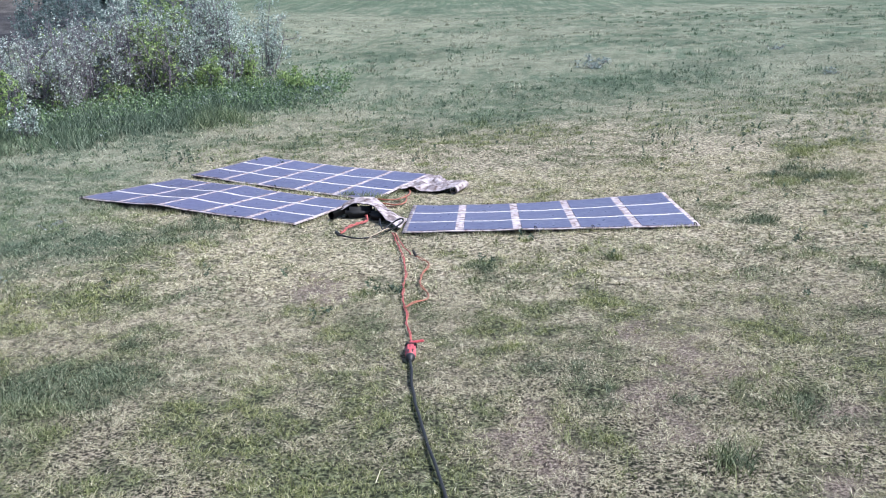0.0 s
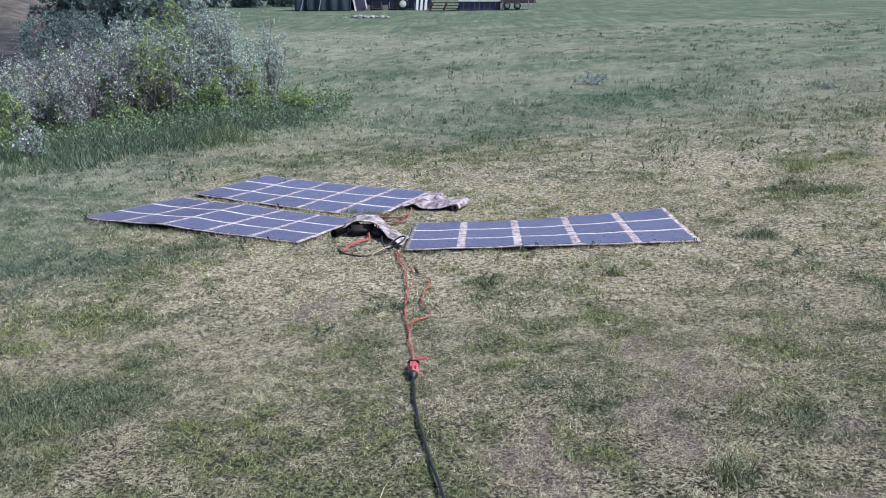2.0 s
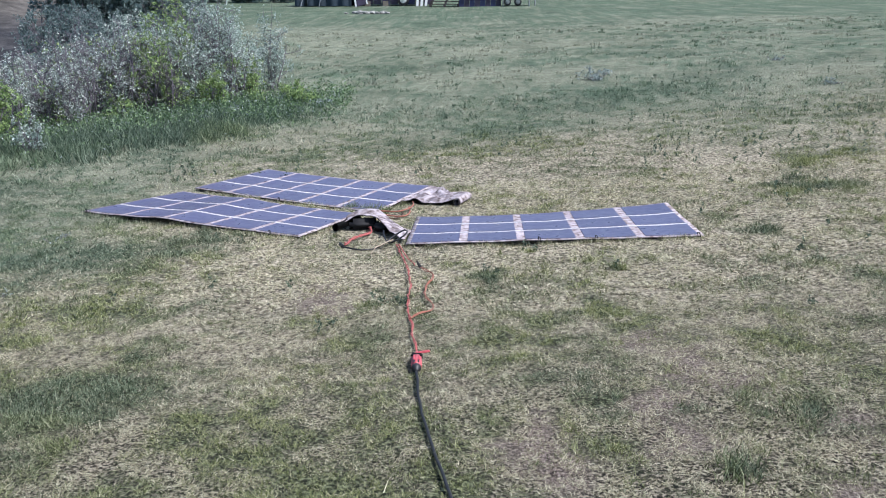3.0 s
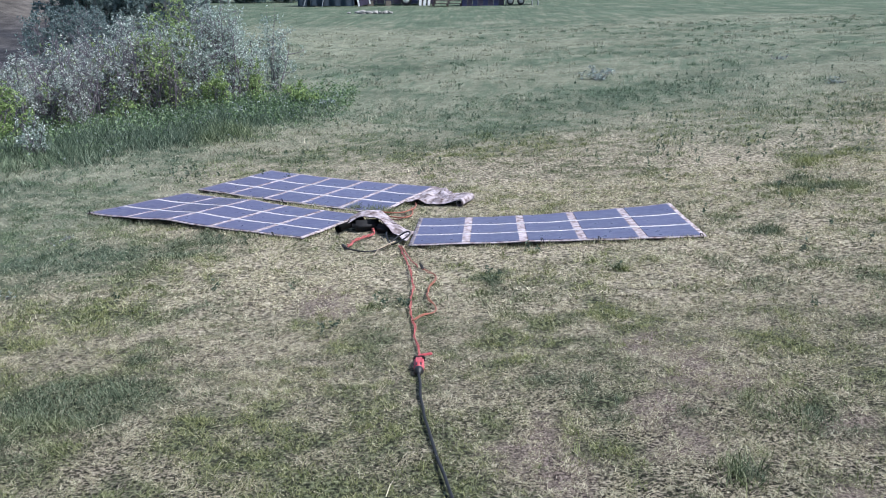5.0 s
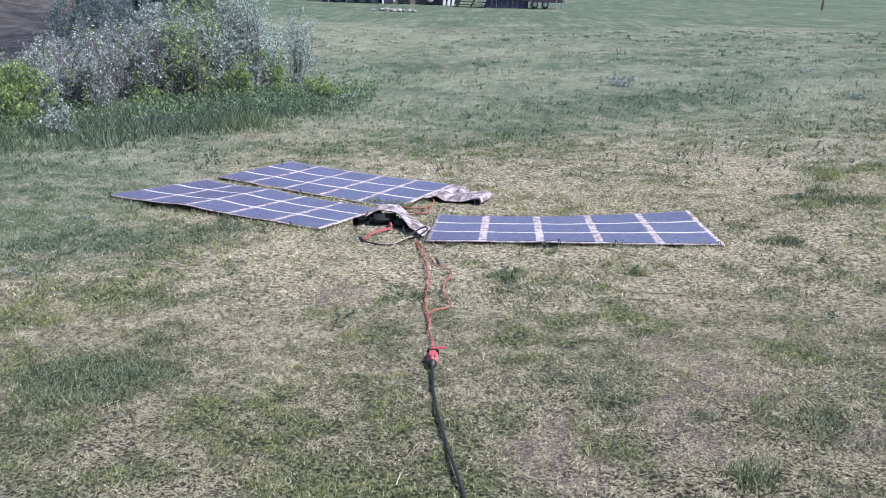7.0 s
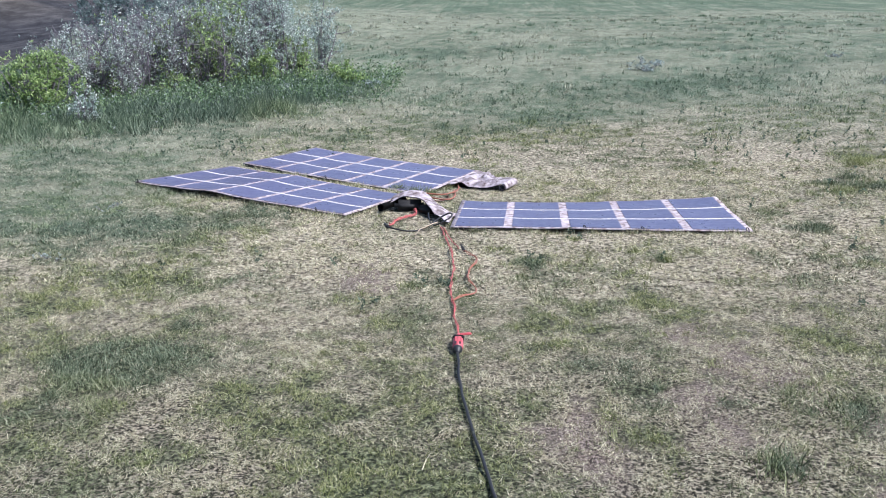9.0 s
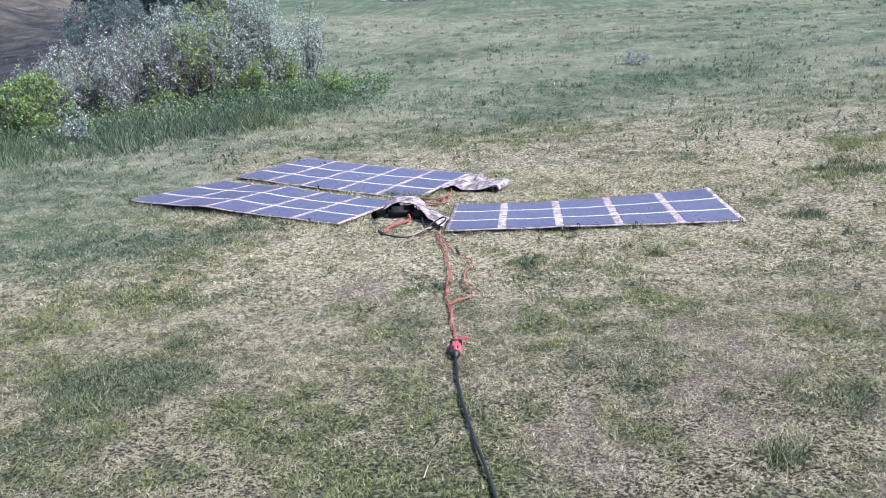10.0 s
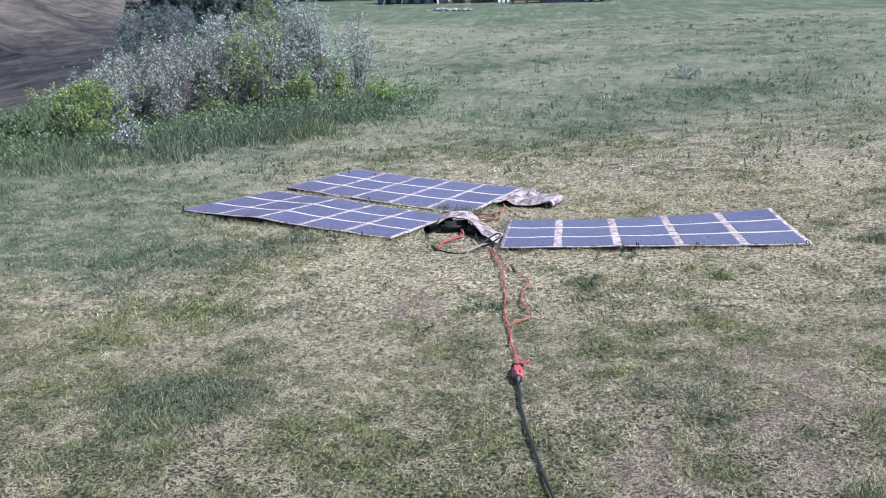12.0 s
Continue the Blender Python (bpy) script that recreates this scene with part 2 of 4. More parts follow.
def tube(bm, path, radius, sides=8):
    """A round tube along a path; radius is one number or one for each point."""
    rings = []
    for i, p in enumerate(path):
        ahead = (path[min(i + 1, len(path) - 1)] - path[max(i - 1, 0)]).normalized()
        side = ahead.cross(Vector((0.13, 0.21, 1))).normalized()
        up = side.cross(ahead)
        r = radius[i] if isinstance(radius, (list, tuple)) else radius
        rings.append([bm.verts.new(p + r * (math.cos(a) * side + math.sin(a) * up)) for a in (2 * math.pi * k / sides for k in range(sides))])
    for a, b in zip(rings, rings[1:]):
        for k in range(sides):
            bm.faces.new((a[k], a[(k + 1) % sides], b[(k + 1) % sides], b[k]))
    bm.faces.new(rings[0][::-1])
    bm.faces.new(rings[-1])


# ---- the lie of the land ----
def hashed(i, j, seed):
    v = np.sin(i * 127.1 + j * 311.7 + seed * 74.7) * 43758.5453
    return v - np.floor(v)


def value_noise(x, y, size, seed=0):
    x, y = np.asarray(x, float) / size, np.asarray(y, float) / size
    i, j = np.floor(x), np.floor(y)
    u, v = x - i, y - j
    u, v = u * u * (3 - 2 * u), v * v * (3 - 2 * v)
    return ((hashed(i, j, seed) * (1 - u) + hashed(i + 1, j, seed) * u) * (1 - v)
            + (hashed(i, j + 1, seed) * (1 - u) + hashed(i + 1, j + 1, seed) * u) * v)


def smooth_step(v, a, b):
    u = np.clip((np.asarray(v, float) - a) / (b - a), 0, 1)
    return u * u * (3 - 2 * u)


def gully(x, y):
    """How far a place lies beyond the lip of the creek."""
    return -(x + 6.6) - 0.24 * (y - 10.0)


def lie(x, y):
    """The height of the land without its small bumps."""
    x, y = np.asarray(x, float), np.asarray(y, float)
    yc = np.clip(y, -10, 90)
    X, d = 10 * np.tanh(x / 10), 1 / (1 + (yc / 18) ** 2)
    soft = lambda y0, k: k * np.logaddexp(0, (yc - y0) / k)
    z = 0.06167 + 0.05334 * X * d - 0.01834 * yc + 0.01011 * X * X * d + 0.00173 * X * yc * d + 0.09787 * soft(9, 2.0) - 0.03603 * soft(20, 4.0)
    z = z + 0.055 * np.clip(y - 75, 0, 500)
    s = gully(x, y)
    z = z - 3.0 * smooth_step(s, 0, 6) + 6.0 * smooth_step(s, 11, 22) + 5.0 * smooth_step(s, 20, 70)
    return z


def land(x, y):
    s = smooth_step(gully(x, y), 8, 14)
    return lie(x, y) + 0.02 * (value_noise(x, y, 0.35, 3) - 0.5) + 0.018 * (value_noise(x, y, 0.12, 6) - 0.5) * (1 - smooth_step(np.hypot(x, y), 7, 10)) + 0.03 * (value_noise(x, y, 1.3, 4) - 0.5) + s * (value_noise(x, y, 3.0, 5) - 0.5)


def land_at(x, y):
    return float(land(np.array([x]), np.array([y]))[0])


def on_land(x, y, up=0.0):
    return Vector((x, y, land_at(x, y) + up))


# Places in the lawn as (x, y, half width, half depth): cool dark green, fresh green, bleached straw, and worn to the soil.
COOL = [(-1.67, 3.43, 0.38, 0.39), (-1.58, 3.63, 0.16, 0.28), (-1.75, 2.95, 0.25, 0.16), (-2.58, 5.82, 0.57, 0.6), (-1.77, 6.22, 0.31, 0.4), (0.27, 5.07, 0.11, 0.16), (1.07, 5.05, 0.06, 0.1), (0.58, 5.6, 0.07, 0.1), (0.7, 3.24, 0.16, 0.2),
        (1.35, 3.01, 0.15, 0.14), (1.0, 2.57, 0.1, 0.1), (3.01, 6.81, 0.32, 0.4), (2.4, 4.51, 0.14, 0.4), (-0.37, 4.69, 0.08, 0.14), (0.97, 2.97, 0.13, 0.16), (2.15, 5.65, 0.14, 0.14), (-4.5, 10.9, 1.6, 1.3), (-3.2, 12.7, 1.2, 1.0), (-1.58, 8.5, 0.35, 0.5), (0.53, 3.41, 0.12, 0.2)]
FRESH = [(-0.38, 2.8, 0.25, 0.19), (-0.75, 3.08, 0.21, 0.2), (-0.19, 3.05, 0.14, 0.19), (0.07, 2.73, 0.14, 0.2), (0.14, 3.03, 0.13, 0.17), (-0.67, 4.26, 0.18, 0.3), (0.4, 3.9, 0.22, 0.4), (0.98, 4.16, 0.23, 0.26), (1.66, 3.81, 0.15, 0.26),
         (1.46, 3.93, 0.1, 0.2), (1.78, 3.31, 0.13, 0.36), (0.64, 2.63, 0.11, 0.15), (-2.31, 4.34, 0.19, 0.45), (-1.04, 3.15, 0.19, 0.22), (-0.14, 3.5, 0.15, 0.19), (0.84, 4.51, 0.19, 0.25), (-1.92, 4.7, 0.2, 0.33), (-0.13, 2.5, 0.3, 0.2), (3.6, 7.9, 0.45, 0.5)]
STRAW = [(-1.18, 4.64, 0.37, 0.47), (-0.76, 4.22, 0.18, 0.31), (-1.22, 3.95, 0.17, 0.24), (-0.65, 5.12, 0.55, 0.43), (-1.17, 5.56, 0.32, 0.35), (-0.01, 4.63, 0.16, 0.46), (-1.62, 4.3, 0.19, 0.28), (1.3, 4.61, 0.37, 0.41), (2.05, 4.21, 0.19, 0.37),
         (0.28, 6.22, 0.35, 0.24), (2.57, 8.07, 0.36, 1.07), (0.83, 5.6, 0.77, 0.2), (-2.48, 8.1, 0.33, 0.31), (-1.38, 2.8, 0.13, 0.18), (-1.01, 2.77, 0.08, 0.09), (1.79, 5.47, 0.36, 0.35), (0.63, 8.03, 0.5, 0.51), (-3.32, 8.93, 0.84, 0.42)]
FAR_STRAW = [(1.7, 16.0, 1.2, 1.0), (3.2, 16.8, 1.3, 1.0), (0.9, 20.3, 2.0, 1.2), (2.9, 21.2, 2.0, 1.2), (9.0, 27.4, 3.5, 2.0), (-4.6, 28.6, 2.6, 2.6), (-2.5, 21.3, 1.6, 2.0), (-1.4, 26, 2.6, 2.2), (-2.4, 24, 1.8, 2.2), (0.2, 16.6, 1.2, 1.0), (6.0, 14.2, 1.0, 1.0)]
FAR_GREEN = [(0.05, 9.7, 0.6, 0.5), (0.95, 9.8, 0.5, 0.4), (3.57, 8.2, 0.35, 0.3), (4.1, 8.2, 0.35, 0.3), (2.8, 13.4, 0.9, 0.7), (-0.6, 10.3, 0.6, 0.5), (0.84, 11.4, 0.9, 0.7), (-1.9, 9.9, 0.8, 0.4)]
WORN = [(0.35, 2.91, 0.17, 0.13), (0.48, 2.75, 0.12, 0.12), (0.86, 2.8, 0.12, 0.13), (0.94, 3.85, 0.15, 0.18), (1.12, 3.53, 0.12, 0.19), (1.21, 2.52, 0.11, 0.11), (1.2, 3.24, 0.11, 0.14), (0.89, 3.08, 0.09, 0.13), (-0.75, 4.79, 0.21, 0.22), (1.5, 2.89, 0.1, 0.14)]


def patches(x, y, places, seed):
    """The sum of soft patches with frayed outlines."""
    fray = 0.1 + 0.01 * y
    wx = x + fray * (value_noise(x, y, 0.19, seed) - 0.5) * 2 + 0.06 * (value_noise(x, y, 0.06, seed + 1) - 0.5)
    wy = y + 1.5 * fray * (value_noise(x, y, 0.19, seed + 2) - 0.5) * 2 + 0.09 * (value_noise(x, y, 0.06, seed + 3) - 0.5)
    out = np.zeros(len(x))
    for px, py, a, b in places:
        k = np.flatnonzero((np.abs(wx - px) < 2 * a) & (np.abs(wy - py) < 2 * b))
        out[k] += np.exp(-(((wx[k] - px) / a) ** 2 + ((wy[k] - py) / b) ** 2) ** 1.5)
    return np.minimum(out, 1.2)


def dryness(x, y):
    """1: bleached straw, 0: green."""
    x, y = np.asarray(x, float), np.asarray(y, float)
    d = 0.66 + 0.36 * (value_noise(x, y, 0.5, 11) - 0.5) + 0.3 * (value_noise(x, y, 2.6, 13) - 0.5)
    d += 1.0 * (value_noise(x + 0.4 * y, y, 0.12, 12) - 0.5) + 0.7 * (value_noise(x - 0.3 * y, y, 0.05, 14) - 0.5)
    d += 0.45 * smooth_step(y, 8, 12) * (value_noise(x + 0.5 * y, 1.6 * y, 1.1, 17) - 0.5) + 0.35 * smooth_step(y, 9, 14) * (value_noise(x, y, 0.4, 18) - 0.5)
    d -= 0.12 * (1 - smooth_step(y + 1.1 * x, 3.0, 4.6)) + 0.06 * smooth_step(-x, 0.8, 1.6)
    d -= 0.12 * smooth_step(y, 9, 20) + 0.45 * smooth_step(y, 24, 40)
    d += 0.18 * smooth_step(y, 4.2, 5.4) * (1 - smooth_step(y, 8.6, 10.0)) * smooth_step(x, -2.0, -1.0)
    d += 0.34 * patches(x, y, STRAW, 41) + 0.5 * patches(x, y, FAR_STRAW, 46) + 0.4 * patches(x, y, WORN, 61)
    d -= 0.42 * patches(x, y, COOL, 51) + 0.34 * patches(x, y, FRESH, 56) + 0.4 * patches(x, y, FAR_GREEN, 66)
    return np.clip(d, 0, 1)


def coolness(x, y):
    """How blue-green the living grass is."""
    c = 0.35 + 0.9 * (value_noise(x, y, 0.6, 24) - 0.5) + 0.7 * (value_noise(x, y, 0.16, 25) - 0.5)
    return np.clip(c + 0.8 * patches(x, y, COOL, 51) - 0.7 * patches(x, y, FRESH, 56), 0, 1)


def lush_and_haze(x, y):
    """Where the far field, its grass colour tinted with haze, and the creek's bluish grass take over from the trodden
    lawn.
    """
    far = smooth_step(y + 2.5 * (value_noise(x, y, 1.4, 91) - 0.5), 8.5, 14)
    side = smooth_step(-x + 0.5 * (value_noise(x, y, 0.6, 92) - 0.5), 1.8, 3.4) * smooth_step(y, 4.5, 6)
    return np.maximum(far, 0.8 * side)


def build_ground():
    def axis(marks):
        return np.concatenate([np.arange(a, b, step) for a, b, step in marks])
    xs = axis([(-600, -100, 40), (-100, -20, 4), (-20, -8, 0.4), (-8, -3, 0.1), (-3, 3, 0.075), (3, 8, 0.1), (8, 20, 0.4), (20, 100, 5), (100, 601, 50)])
    ys = axis([(-300, -20, 40), (-20, -6, 0.7), (-6, 1.5, 0.2), (1.5, 6, 0.075), (6, 12, 0.1), (12, 30, 0.35), (30, 100, 1.5), (100, 1001, 60)])
    X, Y = np.meshgrid(xs, ys)
    x, y = X.ravel(), Y.ravel()
    n, m = len(xs), len(ys)
    i = (np.arange(m - 1)[:, None] * n + np.arange(n - 1)[None]).ravel()
    faces = np.stack([i, i + 1, i + 1 + n, i + n], 1)
    bare = smooth_step(gully(x, y), 1, 4) * (1 - 0.25 * smooth_step(gully(x, y), 24, 40))
    z = land(x, y)
    # The bare slope is darker between two wavering heights.
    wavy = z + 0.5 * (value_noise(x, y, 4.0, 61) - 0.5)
    dark_band = smooth_step(wavy, -2.1, -1.5) * (1 - smooth_step(wavy, 0.1, 0.8))
    v = np.stack([x, y, z], 1)
    ground = array_object("ground", v, faces, TURF, True, {"lush": lush_and_haze(x, y), "dry": dryness(x, y), "bare": bare, "dark_band": dark_band, "worn": patches(x, y, WORN, 61), "thatch": smooth_step(y + 0.8 * value_noise(x, y, 0.5, 39), 3.2, 5.6)})
    tagged(ground, "dry patchy prairie field rising gently to the distance", "ground", kind="structure")


build_ground()


def blades(x, y, length, width, lean, rng, simple=False, curl=0.0, lift=0.0):
    """Bent grass blades, four corners and a tip each; simple ones have two corners and a tip."""
    n = len(x)
    a = 4 * np.pi * value_noise(x, y, 0.22, 81) + rng.normal(0, 1.9, n)
    b = rng.uniform(0, 2 * np.pi, n)
    out = np.stack([np.cos(a), np.sin(a), np.zeros(n)], 1)
    side = np.stack([np.cos(b), np.sin(b), np.zeros(n)], 1) * (width / 2)[:, None]
    up = np.array([0, 0, 1.0])
    foot = np.stack([x, y, land(x, y) - 0.004 + lift], 1)
    l = length[:, None]
    s, c = np.sin(lean)[:, None], np.cos(lean)[:, None]
    tip = foot + l * (out * s + up * np.maximum(c, 0.02))
    if simple:
        return np.stack([foot - side, foot + side, tip], 1).reshape(-1, 3), np.arange(3 * n).reshape(-1, 3)
    across = np.stack([-np.sin(a), np.cos(a), np.zeros(n)], 1) * rng.normal(0, 1, n)[:, None] * curl
    mid = foot + l * 0.55 * (out * s * 0.9 + up * (0.14 + 0.86 * c)) + across * l
    v = np.stack([foot - side, foot + side, mid + side * 0.7, mid - side * 0.7, tip], 1).reshape(-1, 3)
    k = np.arange(n)[:, None] * 5
    return v, np.concatenate([k + [0, 1, 2], k + [0, 2, 3], k + [3, 2, 4]], 1).reshape(-1, 3)


# Coarse tufts that stand out of the lawn: x, y, radius, height.
TUFTS = [(1.0, 2.6, 0.1, 0.085), (0.27, 5.06, 0.1, 0.075), (2.75, 6.65, 0.14, 0.08), (1.07, 5.04, 0.05, 0.075), (0.58, 5.6, 0.05, 0.05), (-0.43, 4.62, 0.07, 0.07), (1.36, 3.02, 0.13, 0.06), (-1.5, 3.55, 0.12, 0.07), (-1.8, 3.4, 0.2, 0.06),
         (3.3, 7.8, 0.14, 0.1), (3.0, 7.2, 0.12, 0.09), (-0.62, 7.1, 0.07, 0.11), (-0.78, 7.2, 0.05, 0.1), (-0.5, 7.0, 0.05, 0.1), (2.2, 5.68, 0.1, 0.08), (3.0, 6.9, 0.24, 0.07), (2.72, 6.98, 0.15, 0.07), (3.25, 6.75, 0.2, 0.07)]


BLANKETS = [[(-0.271, 5.887), (1.758, 5.593), (1.775, 6.651), (-0.215, 6.716)], [(-3.121, 7.234), (-1.084, 6.228), (-0.677, 6.918), (-2.487, 8.027)],
            [(-2.42, 8.172), (-0.55, 6.982), (-0.096, 7.924), (-1.871, 9.031)], [(-0.82, 6.4), (-0.38, 6.1), (-0.3, 6.3), (-0.7, 6.7)], [(-0.36, 7.34), (0.07, 7.17), (0.2, 7.52), (-0.1, 7.9)]]


def covered(x, y):
    """Whether a place lies well under one of the cloths."""
    out = np.zeros(len(x), bool)
    for q in BLANKETS:
        inside = np.ones(len(x), bool)
        for (ax, ay), (bx, by) in zip(q, q[1:] + q[:1]):
            inside &= ((bx - ax) * (y - ay) - (by - ay) * (x - ax)) / math.hypot(bx - ax, by - ay) > 0.015
        out |= inside
    return out


def build_grass():
    rng = np.random.default_rng(5)
    V, Fc, D, L, C, base = [], [], [], [], [], 0

    def add(x, y, length, width, lean, shade, simple=False, curl=0.0, lift=0.0):
        nonlocal base
        v, f = blades(x, y, length, width, np.clip(lean, 0, 1.55), rng, simple, curl, lift)
        k = 3 if simple else 5
        V.append(v), Fc.append(f + base)
        D.append(np.repeat(np.clip(shade, 0, 1), k)), L.append(np.repeat(lush_and_haze(x, y), k)), C.append(np.repeat(coolness(x, y), k))
        base += len(v)

    for y0, y1, per, size, wide in ((2.0, 4.5, 41000, 0.76, 0.0022), (4.5, 8, 17500, 0.9, 0.0052), (8, 14, 4300, 0.95, 0.0085), (14, 30, 520, 0.85, 0.019), (30, 80, 40, 0.7, 0.05)):
        area = (y1 - y0) * (1.26 * (y0 + y1) / 2 + 1.1)
        n = int(per * area)
        y = np.sqrt(rng.uniform(y0 ** 2, y1 ** 2, n))
        x = rng.uniform(-(0.68 * y + 0.6), 0.58 * y + 0.5)
        clot = smooth_step(value_noise(x, y, 0.032 * size + 0.003 * y0, 31), 0.28, 0.68)
        keep = (gully(x, y) < 5) & ~covered(x, y) & (rng.uniform(0, 1, n) < (0.06 + 1.15 * clot) * (0.35 + 1.0 * value_noise(x, y, 0.02 * size + 0.004 * y0, 32)) * (1 - 0.3 * patches(x, y, WORN, 61)))
        x, y = x[keep], y[keep]
        dry = dryness(x, y)
        green = rng.uniform(0, 1, len(x)) > 0.1 + 0.8 * smooth_step(dry, 0.08, 0.85)
        bank = smooth_step(-x, 1.2, 2.6) * smooth_step(y - 1.2 * x + 2.2 * (value_noise(x, y, 0.6, 38) - 0.5), 13.4, 15.4) * (1 - smooth_step(y, 14, 15.5))
        green |= rng.uniform(0, 1, len(x)) < 0.62 * bank
        for live in (True, False):
            xs, ys, ds, tall = x[green == live], y[green == live], dry[green == live], bank[green == live]
            n = len(xs)
            if live:
                clump = value_noise(xs, ys, 0.1, 21) * value_noise(xs, ys, 0.4, 22)
                length = size * rng.uniform(0.018, 0.05, n) * (0.65 + 1.0 * clump) * (1 + 0.25 * patches(xs, ys, COOL, 51))
                lean, shade = rng.normal(0.95, 0.33, n), ds * 0.35 + rng.uniform(-0.2, 0.25, n)
                add(xs, ys, length * (1 + 3.4 * tall), wide * rng.uniform(0.5, 1.5, n), (lean + (0.3 if y0 > 13 else 0)) * (1 - 0.45 * tall), shade * (1 - 0.9 * tall), y0 > 13, 0.12)
            else:
                length = size * rng.uniform(0.012, 0.046, n)
                lean, shade = rng.uniform(1.05, 1.55, n), rng.uniform(0.6, 1.0, n)
                length, wide_, lean, shade = length * (1 + 2.2 * tall), wide * rng.uniform(0.45, 1.4, n), lean * (1 - 0.4 * tall), shade * (1 - 0.9 * tall)
                lift = rng.uniform(0, 0.014, n) if y0 < 8 else np.zeros(n)
                bent = rng.uniform(0, 1, n) < (0.35 if y0 < 4 else 0.0)
                for some, straight in ((bent, False), (~bent, True)):
                    add(xs[some], ys[some], length[some], wide_[some], lean[some], shade[some], straight, 0.16, lift[some])
    # thinner cover beside and behind the trodden view
    n, close = 120000, 90000
    x, y = (np.concatenate([rng.uniform(a, b, n), rng.uniform(c, d, close)]) for a, b, c, d in ((-13, 12, -3.2, 3.2), (-7, 15, -2.4, 2.2)))
    n += close
    keep = ((y < 2.2) | (x < -(0.66 * y + 0.5)) | (x > 0.56 * y + 0.4)) & (gully(x, y) < 5) & (rng.uniform(0, 1, n) < 0.4 + value_noise(x, y, 0.2, 33))
    x, y = x[keep], y[keep]
    n, dry = len(x), dryness(x, y)
    green = rng.uniform(0, 1, n) > dry * 0.92
    add(x, y, rng.uniform(0.03, 0.08, n), rng.uniform(0.005, 0.011, n), np.where(green, rng.normal(0.75, 0.35, n), rng.uniform(0.9, 1.5, n)), np.where(green, dry * 0.4, rng.uniform(0.6, 1, n)), True)
    for tx, ty, r, tall in TUFTS:
        n = int(17000 * r * r) + 160
        x, y = rng.normal(tx, r * 0.5, n), rng.normal(ty, r * 0.5, n)
        add(x, y, rng.uniform(0.35, 1.0, n) * tall, rng.uniform(0.0025, 0.005, n), rng.normal(0.8, 0.35, n), rng.uniform(-0.2, 0.2, n), False, 0.1)
    # blades that stand against the hems of the blankets
    for q in BLANKETS[:3]:
        for (ax, ay), (bx, by) in zip(q, q[1:] + q[:1]):
            ex, ey = bx - ax, by - ay
            l = math.hypot(ex, ey)
            n = int(520 * l)
            u, off = rng.uniform(0, 1, n), rng.uniform(0.0, 0.035, n)
            keep = rng.uniform(0, 1, n) < 1.6 * value_noise(ax + ex * u, ay + ey * u, 0.09, 35) ** 1.5
            u, off = u[keep], off[keep]
            n = len(u)
            x, y = ax + ex * u + ey / l * off, ay + ey * u - ex / l * off
            add(x, y, rng.uniform(0.025, 0.065, n), rng.uniform(0.003, 0.006, n), rng.normal(0.45, 0.3, n), rng.uniform(0.1, 0.9, n), True)
    # small dense tufts, each of its own height
    TX, TY, R = [], [], []
    for k in range(2600):
        ty = math.sqrt(rng.uniform(4.4, 110))
        TY.append(ty), TX.append(rng.uniform(-(0.6 * ty + 0.4), 0.56 * ty + 0.4)), R.append(rng.uniform(0.012, 0.05) * (0.8 + 0.06 * ty))
    TX, TY, R = np.array(TX), np.array(TY), np.array(R)
    keep = ~covered(TX, TY) & (dryness(TX, TY) < rng.uniform(0.35, 1.1, len(TX)))
    for tx, ty, r in zip(TX[keep], TY[keep], R[keep]):
        n = int(24 + 11000 * r * r)
        x, y = rng.normal(tx, r * 0.55, n), rng.normal(ty, r * 0.55, n)
        add(x, y, rng.uniform(0.3, 1.0, n) * rng.uniform(0.03, 0.07), rng.uniform(0.0025, 0.005, n) * (0.7 + 0.1 * ty), rng.normal(0.85, 0.35, n), rng.uniform(-0.2, 0.3, n), True)
    # tussocks of the rough field, some gone to pale seed
    n = 3000
    ty = np.sqrt(rng.uniform(8.3 ** 2, 27 ** 2, n))
    tx = rng.uniform(-0.58 * ty, 0.58 * ty)
    keep = ~covered(tx, ty) & (gully(tx, ty) < 0) & (rng.uniform(0, 1, n) < 0.15 + 1.3 * value_noise(tx, ty, 1.6, 36) * value_noise(tx, ty, 0.5, 37))
    tx, ty = tx[keep], ty[keep]
    pale = (rng.uniform(0, 1, len(tx)) < smooth_step(dryness(tx, ty), 0.2, 0.85)) * 1.0
    many = 26
    x, y = (np.repeat(q, many) + rng.normal(0, 0.045, len(q) * many) * np.repeat(rng.uniform(0.6, 2.2, len(q)), many) for q in (tx, ty))
    n, p, tall = len(x), np.repeat(pale, many), np.repeat(rng.uniform(0.03, 0.12, len(tx)), many)
    add(x, y, tall * rng.uniform(0.4, 1.0, n), (0.003 + 0.0007 * y) * rng.uniform(0.6, 1.4, n), rng.normal(0.6, 0.35, n), np.where(p > 0, rng.uniform(0.6, 1, n), rng.uniform(-0.3, 0.2, n)), True)
    # long dead stalks lying about
    n = 170
    y = np.sqrt(rng.uniform(4, 64, n))
    x = rng.uniform(-(0.68 * y + 0.6), 0.58 * y + 0.5)
    add(x, y, rng.uniform(0.08, 0.2, n), rng.uniform(0.002, 0.0034, n), rng.uniform(1.2, 1.5, n), rng.uniform(0.85, 1, n), False, 0.1, 0.012)
    grass = array_object("grass", np.concatenate(V), np.concatenate(Fc), BLADES, False, {"dry": np.concatenate(D), "lush": np.concatenate(L), "cool": np.concatenate(C)})
